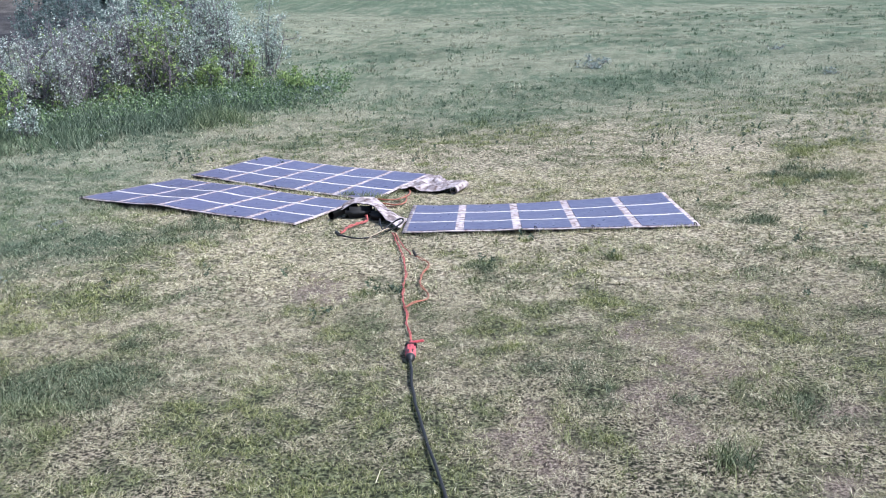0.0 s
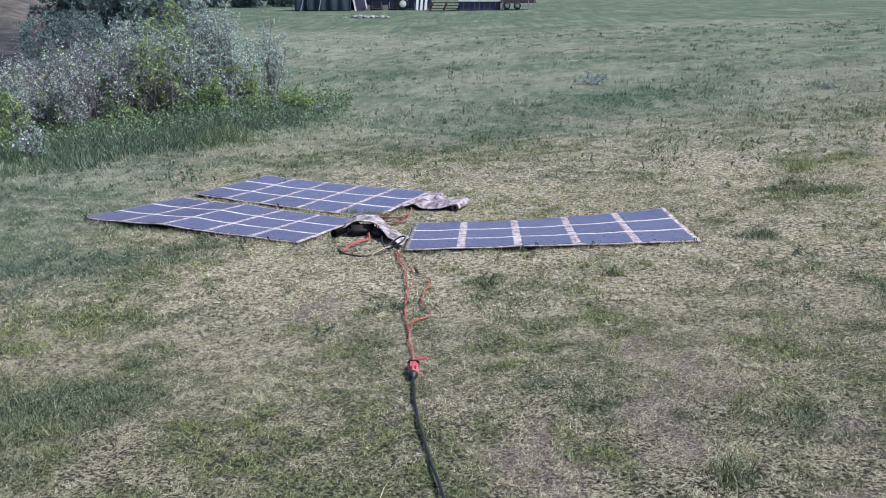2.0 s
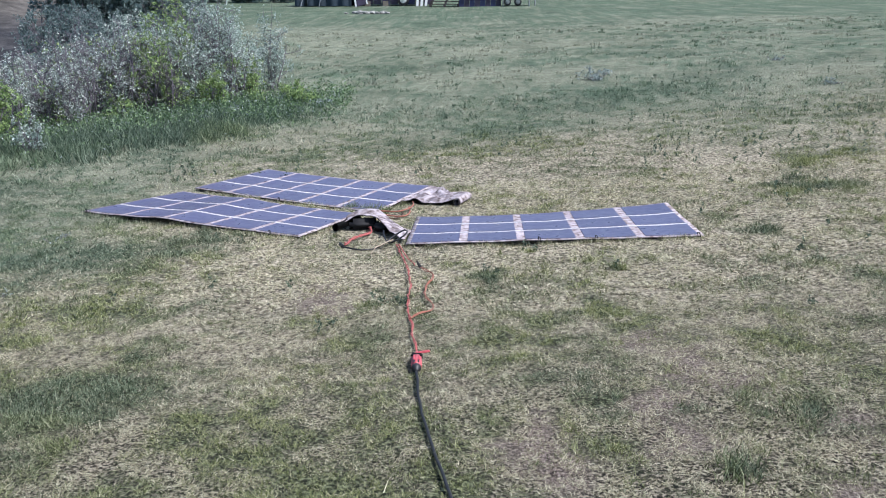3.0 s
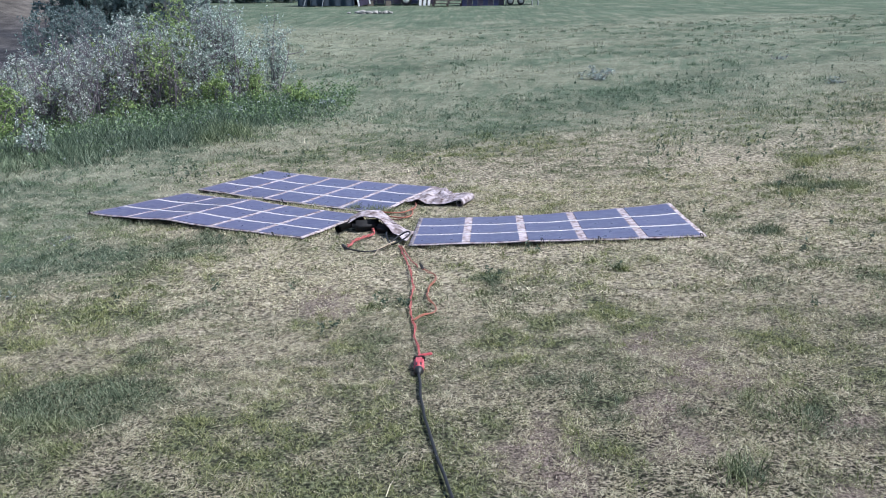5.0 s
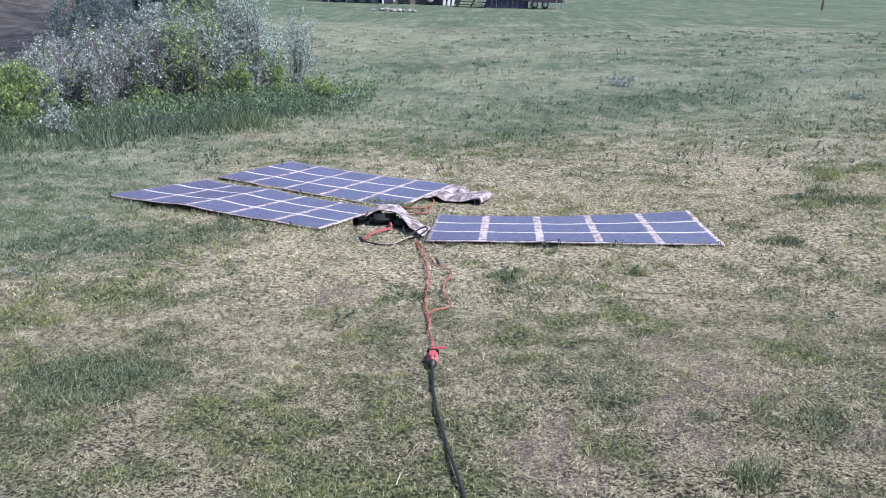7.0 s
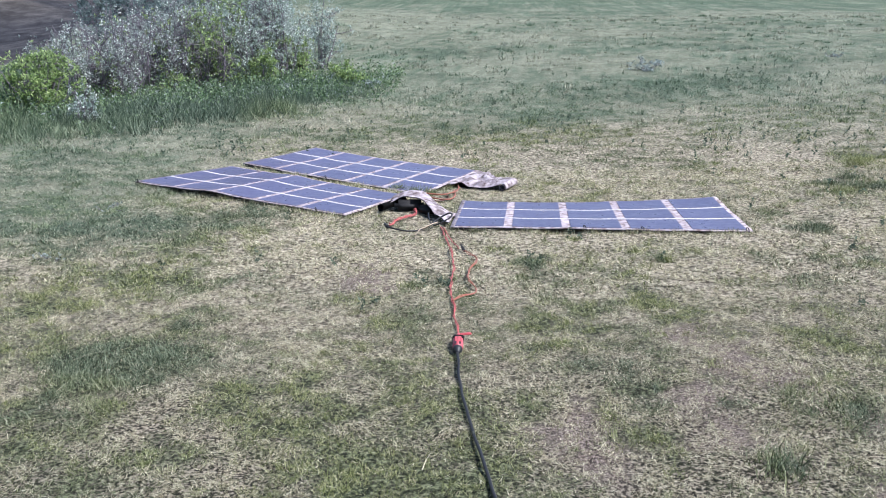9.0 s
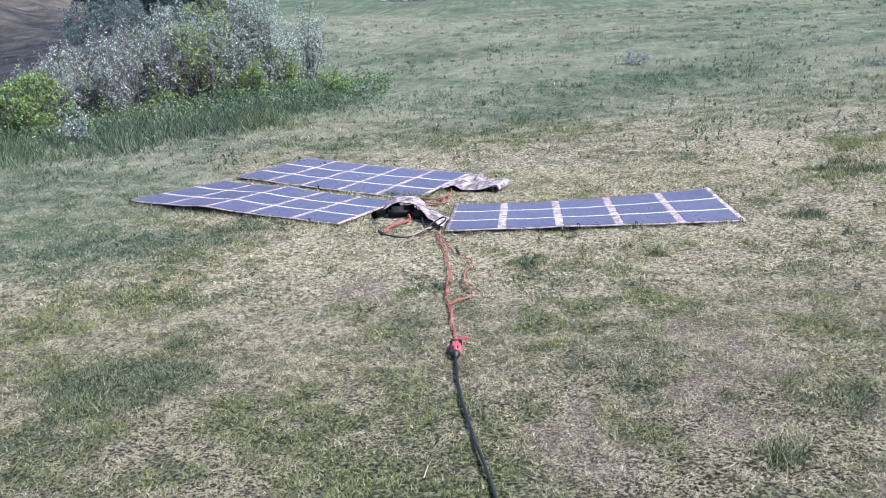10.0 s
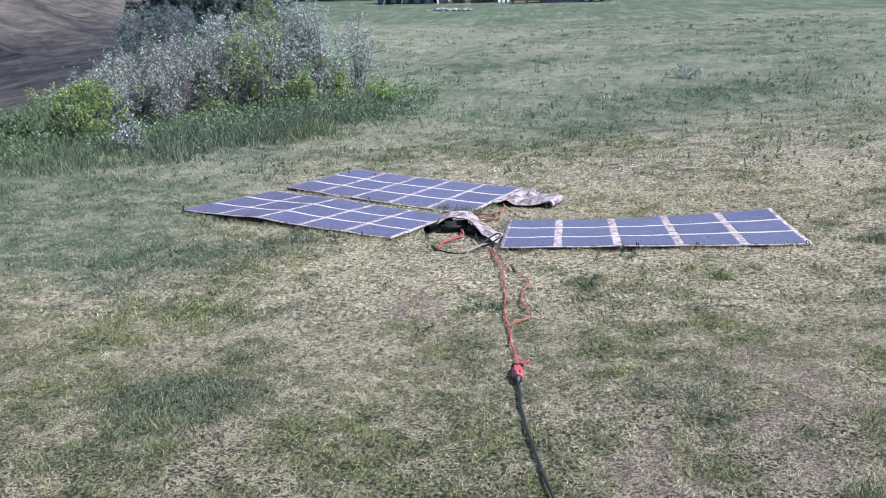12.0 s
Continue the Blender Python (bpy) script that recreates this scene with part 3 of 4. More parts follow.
    tagged(grass, "short dry and green prairie grass covering the field", "grass", kind="stuff")


build_grass()


# ---- solar blankets ----
def sheet(bm, place, nu, nv, thick):
    """A cloth of some thickness over the unit square; place(u, v) gives its top."""
    top = [[bm.verts.new(place(i / nu, j / nv)) for j in range(nv + 1)] for i in range(nu + 1)]
    low = [[bm.verts.new(place(i / nu, j / nv) - Vector((0, 0, thick))) for j in range(nv + 1)] for i in range(nu + 1)]
    for i in range(nu):
        for j in range(nv):
            bm.faces.new((top[i][j], top[i + 1][j], top[i + 1][j + 1], top[i][j + 1]))
            bm.faces.new((low[i][j], low[i][j + 1], low[i + 1][j + 1], low[i + 1][j]))
    ring = [(i, 0) for i in range(nu)] + [(nu, j) for j in range(nv)] + [(i, nv) for i in range(nu, 0, -1)] + [(0, j) for j in range(nv, 0, -1)]
    for (a, b), (c, d) in zip(ring, ring[1:] + ring[:1]):
        bm.faces.new((top[a][b], low[a][b], low[c][d], top[c][d]))


def blanket_place(corners, lift=0.029, seed=0, arch=(0.0, 0.0), ridge=0.0):
    """Maps (u along the length, v across from the near edge) to the blanket's top, draped over the land."""
    a, b, c, d = (Vector((*p, 0)) for p in corners)

    def place(u, v):
        p = (a * (1 - u) + b * u) * (1 - v) + (d * (1 - u) + c * u) * v
        wave = 0.007 * float(value_noise([p.x], [p.y], 0.31, 40 + seed)[0] - 0.5) + 0.0015 * math.cos(10 * math.pi * u)
        hump = 4 * u * (1 - u) * (arch[0] * (1 - v) + arch[1] * v) + ridge * math.exp(-((u - 0.41) / 0.11) ** 2)
        return Vector((p.x, p.y, float(lie(p.x, p.y)) + lift + wave + hump))
    return place


def solar_blanket(corners, label, seed, gap_u, arch, ties, ridge=0.0):
    """corners: near left, near right, far right, far left."""
    place = blanket_place(corners, seed=seed, arch=arch, ridge=ridge)
    centre = place(0.5, 0.5)
    top = thing("solar_blanket", centre, label, "solar panel", "solar blankets on the grass")
    bm = bmesh.new()
    sheet(bm, place, 40, 20, 0.007)
    part("cloth_backing", bm, PALE_CAMO, top, "bleached camouflage cloth", True)
    bm = bmesh.new()
    sheet(bm, lambda u, v: place(0.004 + 0.992 * u, 0.006 + 0.988 * v) - Vector((0, 0, 0.0075)), 40, 20, 0.008)
    part("underside", bm, BLACK_CLOTH, top, "black backing")
    edge, gap_v = 0.016, 0.042
    width = (1 - 2 * edge - 4 * gap_u) / 5
    depth = (1 - 2 * 0.025 - 2 * gap_v) / 3
    for i in range(5):
        for j in range(3):
            u0, v0 = edge + i * (width + gap_u), 0.025 + j * (depth + gap_v)
            bm = bmesh.new()
            sheet(bm, lambda u, v: place(u0 + u * width, v0 + v * depth) + Vector((0, 0, 0.0035)), 6, 5, 0.003)
            part("solar_cell", bm, CELL, top)
    for j in range(2):
        v0 = 0.025 + (j + 1) * depth + j * gap_v
        bm = bmesh.new()
        sheet(bm, lambda u, v: place(0.01 + 0.98 * u, v0 + gap_v * (0.1 + 0.8 * v) + 0.0015 * math.sin(5 * math.pi * u)) + Vector((0, 0, 0.0022)), 30, 1, 0.002)
        part("seam_tape", bm, TAPE, top, "white seam tape")
    for u in ties:
        p = place(u, 0.0)
        bm = bmesh.new()
        tube(bm, spline([p + Vector((0, 0.012, -0.004)), p + Vector((-0.004, -0.01, 0.008)), p + Vector((-0.008, -0.014, 0.024)), p + Vector((0.004, -0.02, 0.02)), p + Vector((0.01, -0.03, -0.004))], 5), 0.003, 6)
        part("tie_loop", bm, BLACK_CLOTH, top, "black tie loop", True)
    return top


solar_blanket(BLANKETS[0], "camouflage folding solar blanket lying open on the grass", 1, 0.03, (0.012, -0.02), (0.46, 0.65, 0.98))
solar_blanket(BLANKETS[1], "camouflage folding solar blanket with its flap arched up", 2, 0.026, (0.016, 0.004), (0.02, 0.88), 0.016)
solar_blanket(BLANKETS[2], "camouflage folding solar blanket with a rolled flap end", 3, 0.026, (0.0, -0.008), (0.5,))


# ---- cables ----
def cable(name, points, radius, material, label, category="cable", lift=0.0, strands=1, pitch=0.11):
    """A cord over the land through (x, y) or (x, y, height); more strands than one are twisted round each other."""
    path = spline([on_land(*(p if len(p) > 2 else (*p, 0.0))) + Vector((0, 0, radius + lift)) for p in points])
    for p in path:
        p += Vector((noise.noise(p * 9), 0, abs(noise.noise(p * 7)))) * (0.012 if radius < 0.006 else 0.004)
    fine = spline(path, 3) if strands > 1 else path
    for k in range(strands):
        gone, turned = 0.0, []
        for a, p in enumerate(fine):
            gone += (p - fine[a - 1]).length if a else 0.0
            ahead = (fine[min(a + 1, len(fine) - 1)] - fine[max(a - 1, 0)]).normalized()
            side = ahead.cross(Vector((0, 0, 1))).normalized()
            w = 2 * math.pi * (gone / pitch + k / strands) + 2.5 * noise.noise(p * 4)
            r = 0.0 if strands == 1 else radius * (1.15 + 2.2 * max(0.0, noise.noise(p * 3 + Vector((k, 7, 0)))))
            turned.append(p + side * r * math.cos(w) + side.cross(ahead) * r * math.sin(w))
        bm = bmesh.new()
        tube(bm, turned, radius, 7)
        tagged(bm_object(name, bm, material, smooth=True), label, category, "twisted cords" if strands > 1 else "")


cable("power_cable", [(-0.127, 3.605), (-0.12, 3.48), (-0.11, 3.34), (-0.085, 3.13), (-0.06, 2.97), (-0.03, 2.8), (0.01, 2.59), (0.06, 2.3), (0.15, 1.9), (0.3, 1.3), (0.42, 0.4), (0.4, -0.8), (0.25, -2.2), (0.3, -4.0), (0.6, -6.5)], 0.0066, BLACK, "thick black rubber cable running through the grass", lift=0.01)
cable("red_cord", [(-0.34, 5.95), (-0.28, 5.57), (-0.235, 5.3), (-0.215, 5.1), (-0.205, 4.85), (-0.21, 4.6), (-0.19, 4.4), (-0.17, 4.22), (-0.155, 4.05), (-0.132, 3.83)], 0.0031, RED_CORD, "thin red cord leading from the blankets to the plug", lift=0.014, strands=2, pitch=0.34)
cable("red_cord", [(-0.32, 5.93), (-0.25, 5.6), (-0.2, 5.45), (-0.195, 5.38)], 0.0036, RED_CORD, "short red cord end beside the twisted cords", lift=0.012)
cable("orange_cord", [(-0.18, 4.31), (-0.12, 4.41), (-0.07, 4.47), (-0.07, 4.58), (-0.11, 4.68), (-0.11, 4.87), (-0.07, 5.09), (-0.1, 5.2), (-0.15, 5.32)], 0.003, ORANGE_CORD, "loose wavy orange-red cord end on the grass", lift=0.018, strands=2, pitch=0.3)
cable("black_lead", [(-0.46, 6.36), (-0.45, 6.21, 0.03), (-0.43, 6.08, 0.01), (-0.39, 5.97, 0.01), (-0.34, 5.95, 0.03), (-0.285, 5.97, 0.06), (-0.265, 6.0, 0.08), (-0.29, 6.02, 0.085), (-0.35, 6.0, 0.06), (-0.42, 5.94, 0.015), (-0.5, 5.85), (-0.58, 5.81), (-0.68, 5.87), (-0.73, 5.91)], 0.0062, BLACK, "thin black lead looped on the grass", lift=0.012)
cable("tan_cord", [(-0.36, 5.96, 0.03), (-0.43, 5.9, 0.015), (-0.48, 5.8, 0.012), (-0.505, 5.68, 0.01)], 0.0042, TAN_CORD, "short pale tan cord on the grass", lift=0.016)
cable("red_cord", [(-0.57, 6.42), (-0.56, 6.29), (-0.63, 6.16), (-0.68, 6.1), (-0.71, 5.93)], 0.0055, RED_CORD, "short red cord coming from under the arched flap", lift=0.02, strands=2, pitch=0.13)
cable("orange_cord", [(-0.6, 6.99), (-0.4, 6.91), (-0.29, 7.0), (-0.26, 7.16), (-0.27, 7.35)], 0.006, ORANGE_CORD, "orange cord between the solar blankets", lift=0.02)
cable("orange_cord", [(-0.62, 6.93), (-0.43, 6.8), (-0.32, 6.78), (-0.28, 6.9), (-0.3, 7.1)], 0.006, ORANGE_CORD, "orange cord between the solar blankets", lift=0.016)
cable("brown_lead", [(-0.66, 6.9), (-0.5, 6.78), (-0.4, 6.74), (-0.33, 6.84), (-0.36, 6.98)], 0.005, BROWN_CORD, "thin dark brown lead between the solar blankets", lift=0.012)


def connector(x, y, turn, size, tilt):
    """A small black plug at the end of a lead."""
    bm = bmesh.new()
    box(bm, (0, 0, 0), (0.022 * size, 0.08 * size, 0.024 * size), 0, 0.005 * size)
    box(bm, (0, 0.05 * size, 0), (0.014 * size, 0.03 * size, 0.014 * size), 0, 0.003 * size)
    ob = tagged(bm_object("lead_connector", bm, BLACK), "small black plastic connector lying in the grass", "connector")
    ob.matrix_world = Matrix.Translation(on_land(x, y, 0.024)) @ pose(0, 0, 0, tilt, 0, turn)


connector(-0.735, 5.94, 20, 1.0, 0)
connector(-0.16, 5.35, 25, 0.7, 22)


def cable_plug():
    base = on_land(-0.13, 3.68)
    top = thing("cable_plug", base, "red plastic plug with a black collar on the cable", "plug")
    z, y = base.z + 0.032, 3.69
    bm = bmesh.new()
    box(bm, (-0.13, y, z), (0.048, 0.125, 0.036), 2, 0.011)
    part("body", bm, RED, top, "red plastic shell", True)
    for k in (-0.012, 0.012):
        bm = bmesh.new()
        box(bm, (-0.13 + k, y + 0.01, z + 0.018), (0.008, 0.06, 0.006), 2, 0.002)
        part("grip_rib", bm, RED, top)
    for k in (-0.01, 0.01):
        bm = bmesh.new()
        box(bm, (-0.13 + k, y - 0.03, z + 0.0185), (0.007, 0.03, 0.003), 2, 0.001)
        part("slot", bm, BLACK, top, "dark slot in the shell")
    bm = bmesh.new()
    tube(bm, [Vector((-0.129, y - 0.055, z - 0.003)), Vector((-0.129, y - 0.068, z - 0.004)), Vector((-0.128, y - 0.078, z - 0.006)), Vector((-0.127, y - 0.092, z - 0.01))], [0.023, 0.022, 0.012, 0.0078], 14)
    part("collar", bm, BLACK, top, "black rubber collar", True)
    bm = bmesh.new()
    box(bm, (-0.131, y + 0.07, z), (0.056, 0.014, 0.032), 2, 0.005)
    part("latch", bm, BLACK, top, "black latch ring")
    bm = bmesh.new()
    tube(bm, [Vector((-0.131, y + 0.07, z)), Vector((-0.131, y + 0.1, z)), Vector((-0.131, y + 0.14, z - 0.006))], [0.016, 0.011, 0.006], 10)
    part("cord_grip", bm, RED, top, smooth=True)
    bm = bmesh.new()
    box(bm, (-0.098, y + 0.105, z + 0.008), (0.06, 0.014, 0.01), 24, 0.003)
    part("cap_strap", bm, RED, top)


cable_plug()


# ---- flaps of the blankets ----
def along(points, u):
    path = spline(points, 10)
    k = min(int(u * (len(path) - 1)), len(path) - 2)
    f = u * (len(path) - 1) - k
    return path[k] * (1 - f) + path[k + 1] * f


def flap(name, near, far, label, rise, seed, rolls):
    """A loose camouflage cloth end with a black lining; near and far are its two long edges as (x, y, height above the land)."""
    lift = lambda q: [Vector((x, y, float(lie(x, y)) + z)) for x, y, z in q]
    N, Fa = lift(near), lift(far)

    def place(u, v):
        a, b = along(N, u), along(Fa, u)
        p = a * (1 - v) + b * v
        p.z += rise * math.sin(math.pi * v) * math.sin(math.pi * u) + 0.03 * float(value_noise([p.x], [p.y], 0.075, seed)[0] - 0.5)
        return p
    top = thing(name, place(0.5, 0.5), label, "cloth flap")
    bm = bmesh.new()
    sheet(bm, place, 28, 14, 0.004)
    part("cloth", bm, CAMO, top, "bleached camouflage cloth", True)
    bm = bmesh.new()
    sheet(bm, lambda u, v: place(0.01 + 0.98 * u, 0.004 + 0.98 * v) - Vector((0, 0, 0.0045)), 28, 14, 0.004)
    part("lining", bm, BLACK_CLOTH, top, "black lining", True)
    for start, end, r, material in rolls:
        p, q = (Vector((x, y, float(lie(x, y)) + z)) for x, y, z in (start, end))
        bm = bmesh.new()
        turns = 34
        side = (q - p).cross(Vector((0, 0, 1))).normalized()
        rows = []
        for k in range(turns + 1):
            a, rr = 2 * math.pi * 2.2 * k / turns, r * (1 - (0.1 if material == CAMO else 0.6) * k / turns)
            off = side * math.cos(a) * rr + Vector((0, 0, 1)) * math.sin(a) * rr
            rows.append((bm.verts.new(p + off), bm.verts.new(q + off * 0.9)))
        for (a, b), (c, d) in zip(rows, rows[1:]):
            bm.faces.new((a, b, d, c))
        bmesh.ops.solidify(bm, geom=bm.faces[:], thickness=0.005)
        part("rolled_end", bm, material, top, "rolled-up cloth end", True)


flap("arched_flap", [(-0.8, 6.43, 0.07), (-0.73, 6.46, 0.105), (-0.63, 6.46, 0.125), (-0.53, 6.42, 0.11), (-0.46, 6.32, 0.075), (-0.38, 6.16, 0.04), (-0.29, 6.02, 0.032)],
     [(-0.76, 6.62, 0.085), (-0.69, 6.68, 0.105), (-0.6, 6.7, 0.115), (-0.5, 6.65, 0.1), (-0.42, 6.54, 0.06), (-0.34, 6.42, 0.035), (-0.235, 6.3, 0.036)],
     "pale camouflage cloth flap arched over black bags", 0.01, 51, [((-0.83, 6.36, 0.055), (-0.68, 6.66, 0.05), 0.034, BLACK_CLOTH)])
def rolled_flap():
    """The loose end of a blanket, its last part rolled under so that the black lining shows in the open end."""
    up, r0 = Vector((0, 0, 1)), 0.036
    a, b = on_land(0.11, 7.12, r0 + 0.006), on_land(0.215, 7.34, r0 + 0.008)
    side = (b - a).cross(up).normalized()
    lift = lambda q: [Vector((x, y, float(lie(x, y)) + z)) for x, y, z in q]
    N = lift([(-0.37, 7.35, 0.03), (-0.27, 7.31, 0.035), (-0.16, 7.25, 0.028), (-0.05, 7.19, 0.03)]) + [a + up * r0]
    F = lift([(-0.1, 7.91, 0.03), (-0.05, 7.83, 0.045), (0.01, 7.69, 0.05), (0.09, 7.5, 0.045)]) + [b + up * r0]

    def place(u, v, under=0.0):
        if u < 0.62:
            p = along(N, u / 0.62).lerp(along(F, u / 0.62), v)
            fold = 0.045 * float(value_noise([p.x], [p.y], 0.085, 52)[0] - 0.5) + 0.016 * math.sin(17 * v + 6 * u)
            p.z += fold * math.sin(math.pi * min(1, u / 0.62)) - under
            return p
        w = (u - 0.62) / 0.38 * 2 * math.pi * 1.9
        r = (r0 - under) * (1 - 0.055 * w)
        return a.lerp(b, v * 1.06) + (side * math.sin(w) + up * math.cos(w)) * r * (1 - 0.15 * v)
    top = thing("rolled_flap", on_land(-0.05, 7.5), "pale camouflage cloth flap with a rolled end on the grass", "cloth flap")
    for name, under, material, label in (("cloth", 0.0, CAMO, "bleached camouflage cloth"), ("lining", 0.003, BLACK_CLOTH, "black lining")):
        bm = bmesh.new()
        rows = [[bm.verts.new(place(i / 90, j / 14, under)) for j in range(15)] for i in range(91)]
        for p, q in zip(rows, rows[1:]):
            for k in range(14):
                bm.faces.new((p[k], q[k], q[k + 1], p[k + 1]))
        bmesh.ops.recalc_face_normals(bm, faces=bm.faces[:])
        bmesh.ops.solidify(bm, geom=bm.faces[:], thickness=0.0022)
        part(name, bm, material, top, label, True)


rolled_flap()


def black_bag(x, y, size, turn):
    bm = bmesh.new()
    box(bm, (0, 0, size[2] / 2), size, 0, min(size) * 0.35)
    for v in bm.verts:
        v.co += Vector((0.012 * math.sin(v.co.y * 60), 0.01 * math.sin(v.co.x * 50 + 1), 0.008 * math.sin(v.co.x * 40 + v.co.y * 30)))
    ob = tagged(bm_object("black_bag", bm, BLACK_CLOTH, smooth=True), "small soft black bag under the arched flap", "bag", "bags under the flap")
    ob.matrix_world = Matrix.Translation(on_land(x, y, -0.005)) @ pose(0, 0, 0, 0, 0, turn)


black_bag(-0.62, 6.5, (0.24, 0.14, 0.085), 20)
black_bag(-0.46, 6.42, (0.14, 0.12, 0.07), -30)


# ---- shrubs ----
def leaf_cloud(rng, centres, spread, count, size, slim=0.5, per=1):
    """Small pointed leaves scattered round the given places, in bunches of per."""
    k = rng.integers(0, len(centres), count // per + 1)
    c = np.repeat(centres[k] + rng.normal(0, 1, (len(k), 3)) * spread, per, 0)[:count]
    count = len(c)
    a = rng.normal(0, 1, (count, 3))
    a /= np.linalg.norm(a, axis=1)[:, None]
    b = np.cross(a, rng.normal(0, 1, (count, 3)))
    b /= np.linalg.norm(b, axis=1)[:, None]
    l = (size * rng.uniform(0.6, 1.3, count))[:, None]
    c = c + (a * l * 0.6 if per > 1 else 0)
    v = np.stack([c - a * l / 2, c + b * l * slim / 2, c + a * l / 2, c - b * l * slim / 2], 1).reshape(-1, 3)
    f = np.arange(count)[:, None] * 4 + np.array([[0, 1, 2, 3]])
    return v, f


def shrub(x, y, height, width, leaf, label, seed, stems=12, leaves=2600, size=0.06, bare=0.25, name="shrub", far=False):
    """Arching stems that fork into twigs, with the leaves in bunches along the twigs."""
    rng = np.random.default_rng(seed)
    base = on_land(x, y, -0.02)
    top = thing(name, base, label, "shrub", "thicket by the creek")
    bm = bmesh.new()
    tips = []
    for k in range(stems):
        a, r = rng.uniform(0, 2 * np.pi), width * math.sqrt(rng.uniform(0.02, 1))
        h = height * rng.uniform(0.5, 1.08) * (1 - 0.3 * (r / width) ** 2)
        out = Vector((math.cos(a), math.sin(a), 0))
        foot, tip = base + out * r * (0.4 if height > 0.3 else 0.05), base + out * r * 1.1 + Vector((0, 0, h))
        bend = Vector(rng.normal(0, 0.07, 3)) * height
        path = spline([foot, foot.lerp(tip, 0.35) + bend - out * r * 0.1, foot.lerp(tip, 0.7) + bend * 0.8, tip], 4)
        thick = rng.uniform(0.6, 1.3) * min(1.0, 0.2 + 0.8 * height)
        tube(bm, path, [0.012 * thick * (1 - 0.8 * i / len(path)) for i in range(len(path))], 5)
        tips += [path[int(u * (len(path) - 1))] for u in np.linspace(max(bare, 0.4), 1.0, 4)]
        for _ in range(4 if far else 7):
            u = rng.uniform(bare, 0.97)
            p = path[int(u * (len(path) - 1))]
            d = (Vector((rng.normal(0, 1), rng.normal(0, 1), rng.uniform(0.1, 1.5))).normalized() + out * 0.3) * height * rng.uniform(0.08, 0.24) * (1.2 - 0.5 * u)
            knee = p + d * 0.5 + Vector(rng.normal(0, 0.03, 3)) * height
            tube(bm, [p, knee, p + d], [0.0055 * thick, 0.004 * thick, 0.002 * thick], 4)
            tips += [knee, p + d * 0.8, p + d]
            for _ in range(0 if far else 3):
                q = knee.lerp(p + d, rng.uniform(-0.3, 0.9))
                e = Vector((rng.normal(0, 1), rng.normal(0, 1), rng.uniform(0, 1.4))).normalized() * height * rng.uniform(0.04, 0.1)
                tube(bm, [q, q + e], [0.003 * thick, 0.0015 * thick], 3)
                tips += [q + e * 0.6, q + e, q + e]
    part("branchwork", bm, BARK, top, "thin grey-violet woody stems")
    v, f = leaf_cloud(rng, np.array([tuple(t) for t in tips]), 0.02 + 0.012 * height, leaves, size, 0.5, 5)
    crown = array_object("crown", v, f, leaf)
    crown.parent, crown.matrix_parent_inverse = top, top.matrix_world.inverted()
    return top


PALE_LABEL = "silver-leaved shrub with thin violet-grey stems at the creek edge"
for i, (x, y, h, w) in enumerate([(-5.61, 11.4, 1.05, 0.42), (-5.35, 11.6, 1.2, 0.46), (-5.12, 11.85, 1.35, 0.46), (-5.0, 12.3, 1.3, 0.46), (-4.78, 12.6, 1.45, 0.44), (-4.62, 13.0, 1.36, 0.4),
                                  (-4.4, 13.2, 1.15, 0.28), (-5.85, 13.1, 1.07, 0.45), (-5.47, 13.55, 1.36, 0.45), (-6.2, 12.2, 0.95, 0.35)]):
    shrub(x, y, h, w, DUSKY_LEAF, "half-bare violet-stemmed shrub with sparse silver leaves at the creek edge", 100 + i, 14, 2600, 0.031, 0.15)
for i, (x, y, h, w) in enumerate([(-4.1, 13.5, 1.45, 0.27), (-3.86, 13.6, 1.78, 0.32), (-3.6, 13.9, 1.8, 0.32), (-3.45, 14.4, 1.4, 0.22), (-3.95, 14.5, 1.65, 0.34), (-5.37, 14.25, 1.48, 0.4), (-4.82, 14.0, 1.55, 0.3)]):
    shrub(x, y, h, w, SILVER_LEAF, PALE_LABEL, 115 + i, 15, 8000, 0.031, 0.06)
for i, (x, y, h, w) in enumerate([(-6.55, 14.5, 1.15, 0.5), (-6.1, 15.3, 1.35, 0.5), (-5.45, 15.8, 1.5, 0.5), (-4.7, 15.9, 1.6, 0.45)]):
    shrub(x, y, h, w, FAR_LEAF, "sparse grey-green shrub at the back of the thicket", 220 + i, 14, 4200, 0.034, 0.1)
for i, (x, y, h, w) in enumerate([(-8.5, 18.9, 1.3, 0.55), (-8.1, 19.4, 1.4, 0.55), (-7.7, 20.0, 1.35, 0.5)]):
    shrub(x, y, h, w, FAR_LEAF, "grey-green leafy shrub on the far bank of the creek", 125 + i, 12, 4000, 0.045, 0.12)
shrub(-4.9, 10.1, 0.6, 0.17, SILVER_LEAF, "small silver-leaved shrub in the tall grass", 128, 8, 700, 0.034, 0.2)
shrub(-3.04, 15.3, 1.4, 0.28, SILVER_LEAF, "slender silver-leaved sapling beside the thicket", 130, 9, 4200, 0.03, 0.2, "sapling")
shrub(-3.3, 15.0, 1.15, 0.16, SILVER_LEAF, "slender silver-leaved sapling beside the thicket", 131, 5, 1700, 0.03, 0.2, "sapling")
GREEN_LABEL = "bright yellow-green leafy shrub in the thicket"
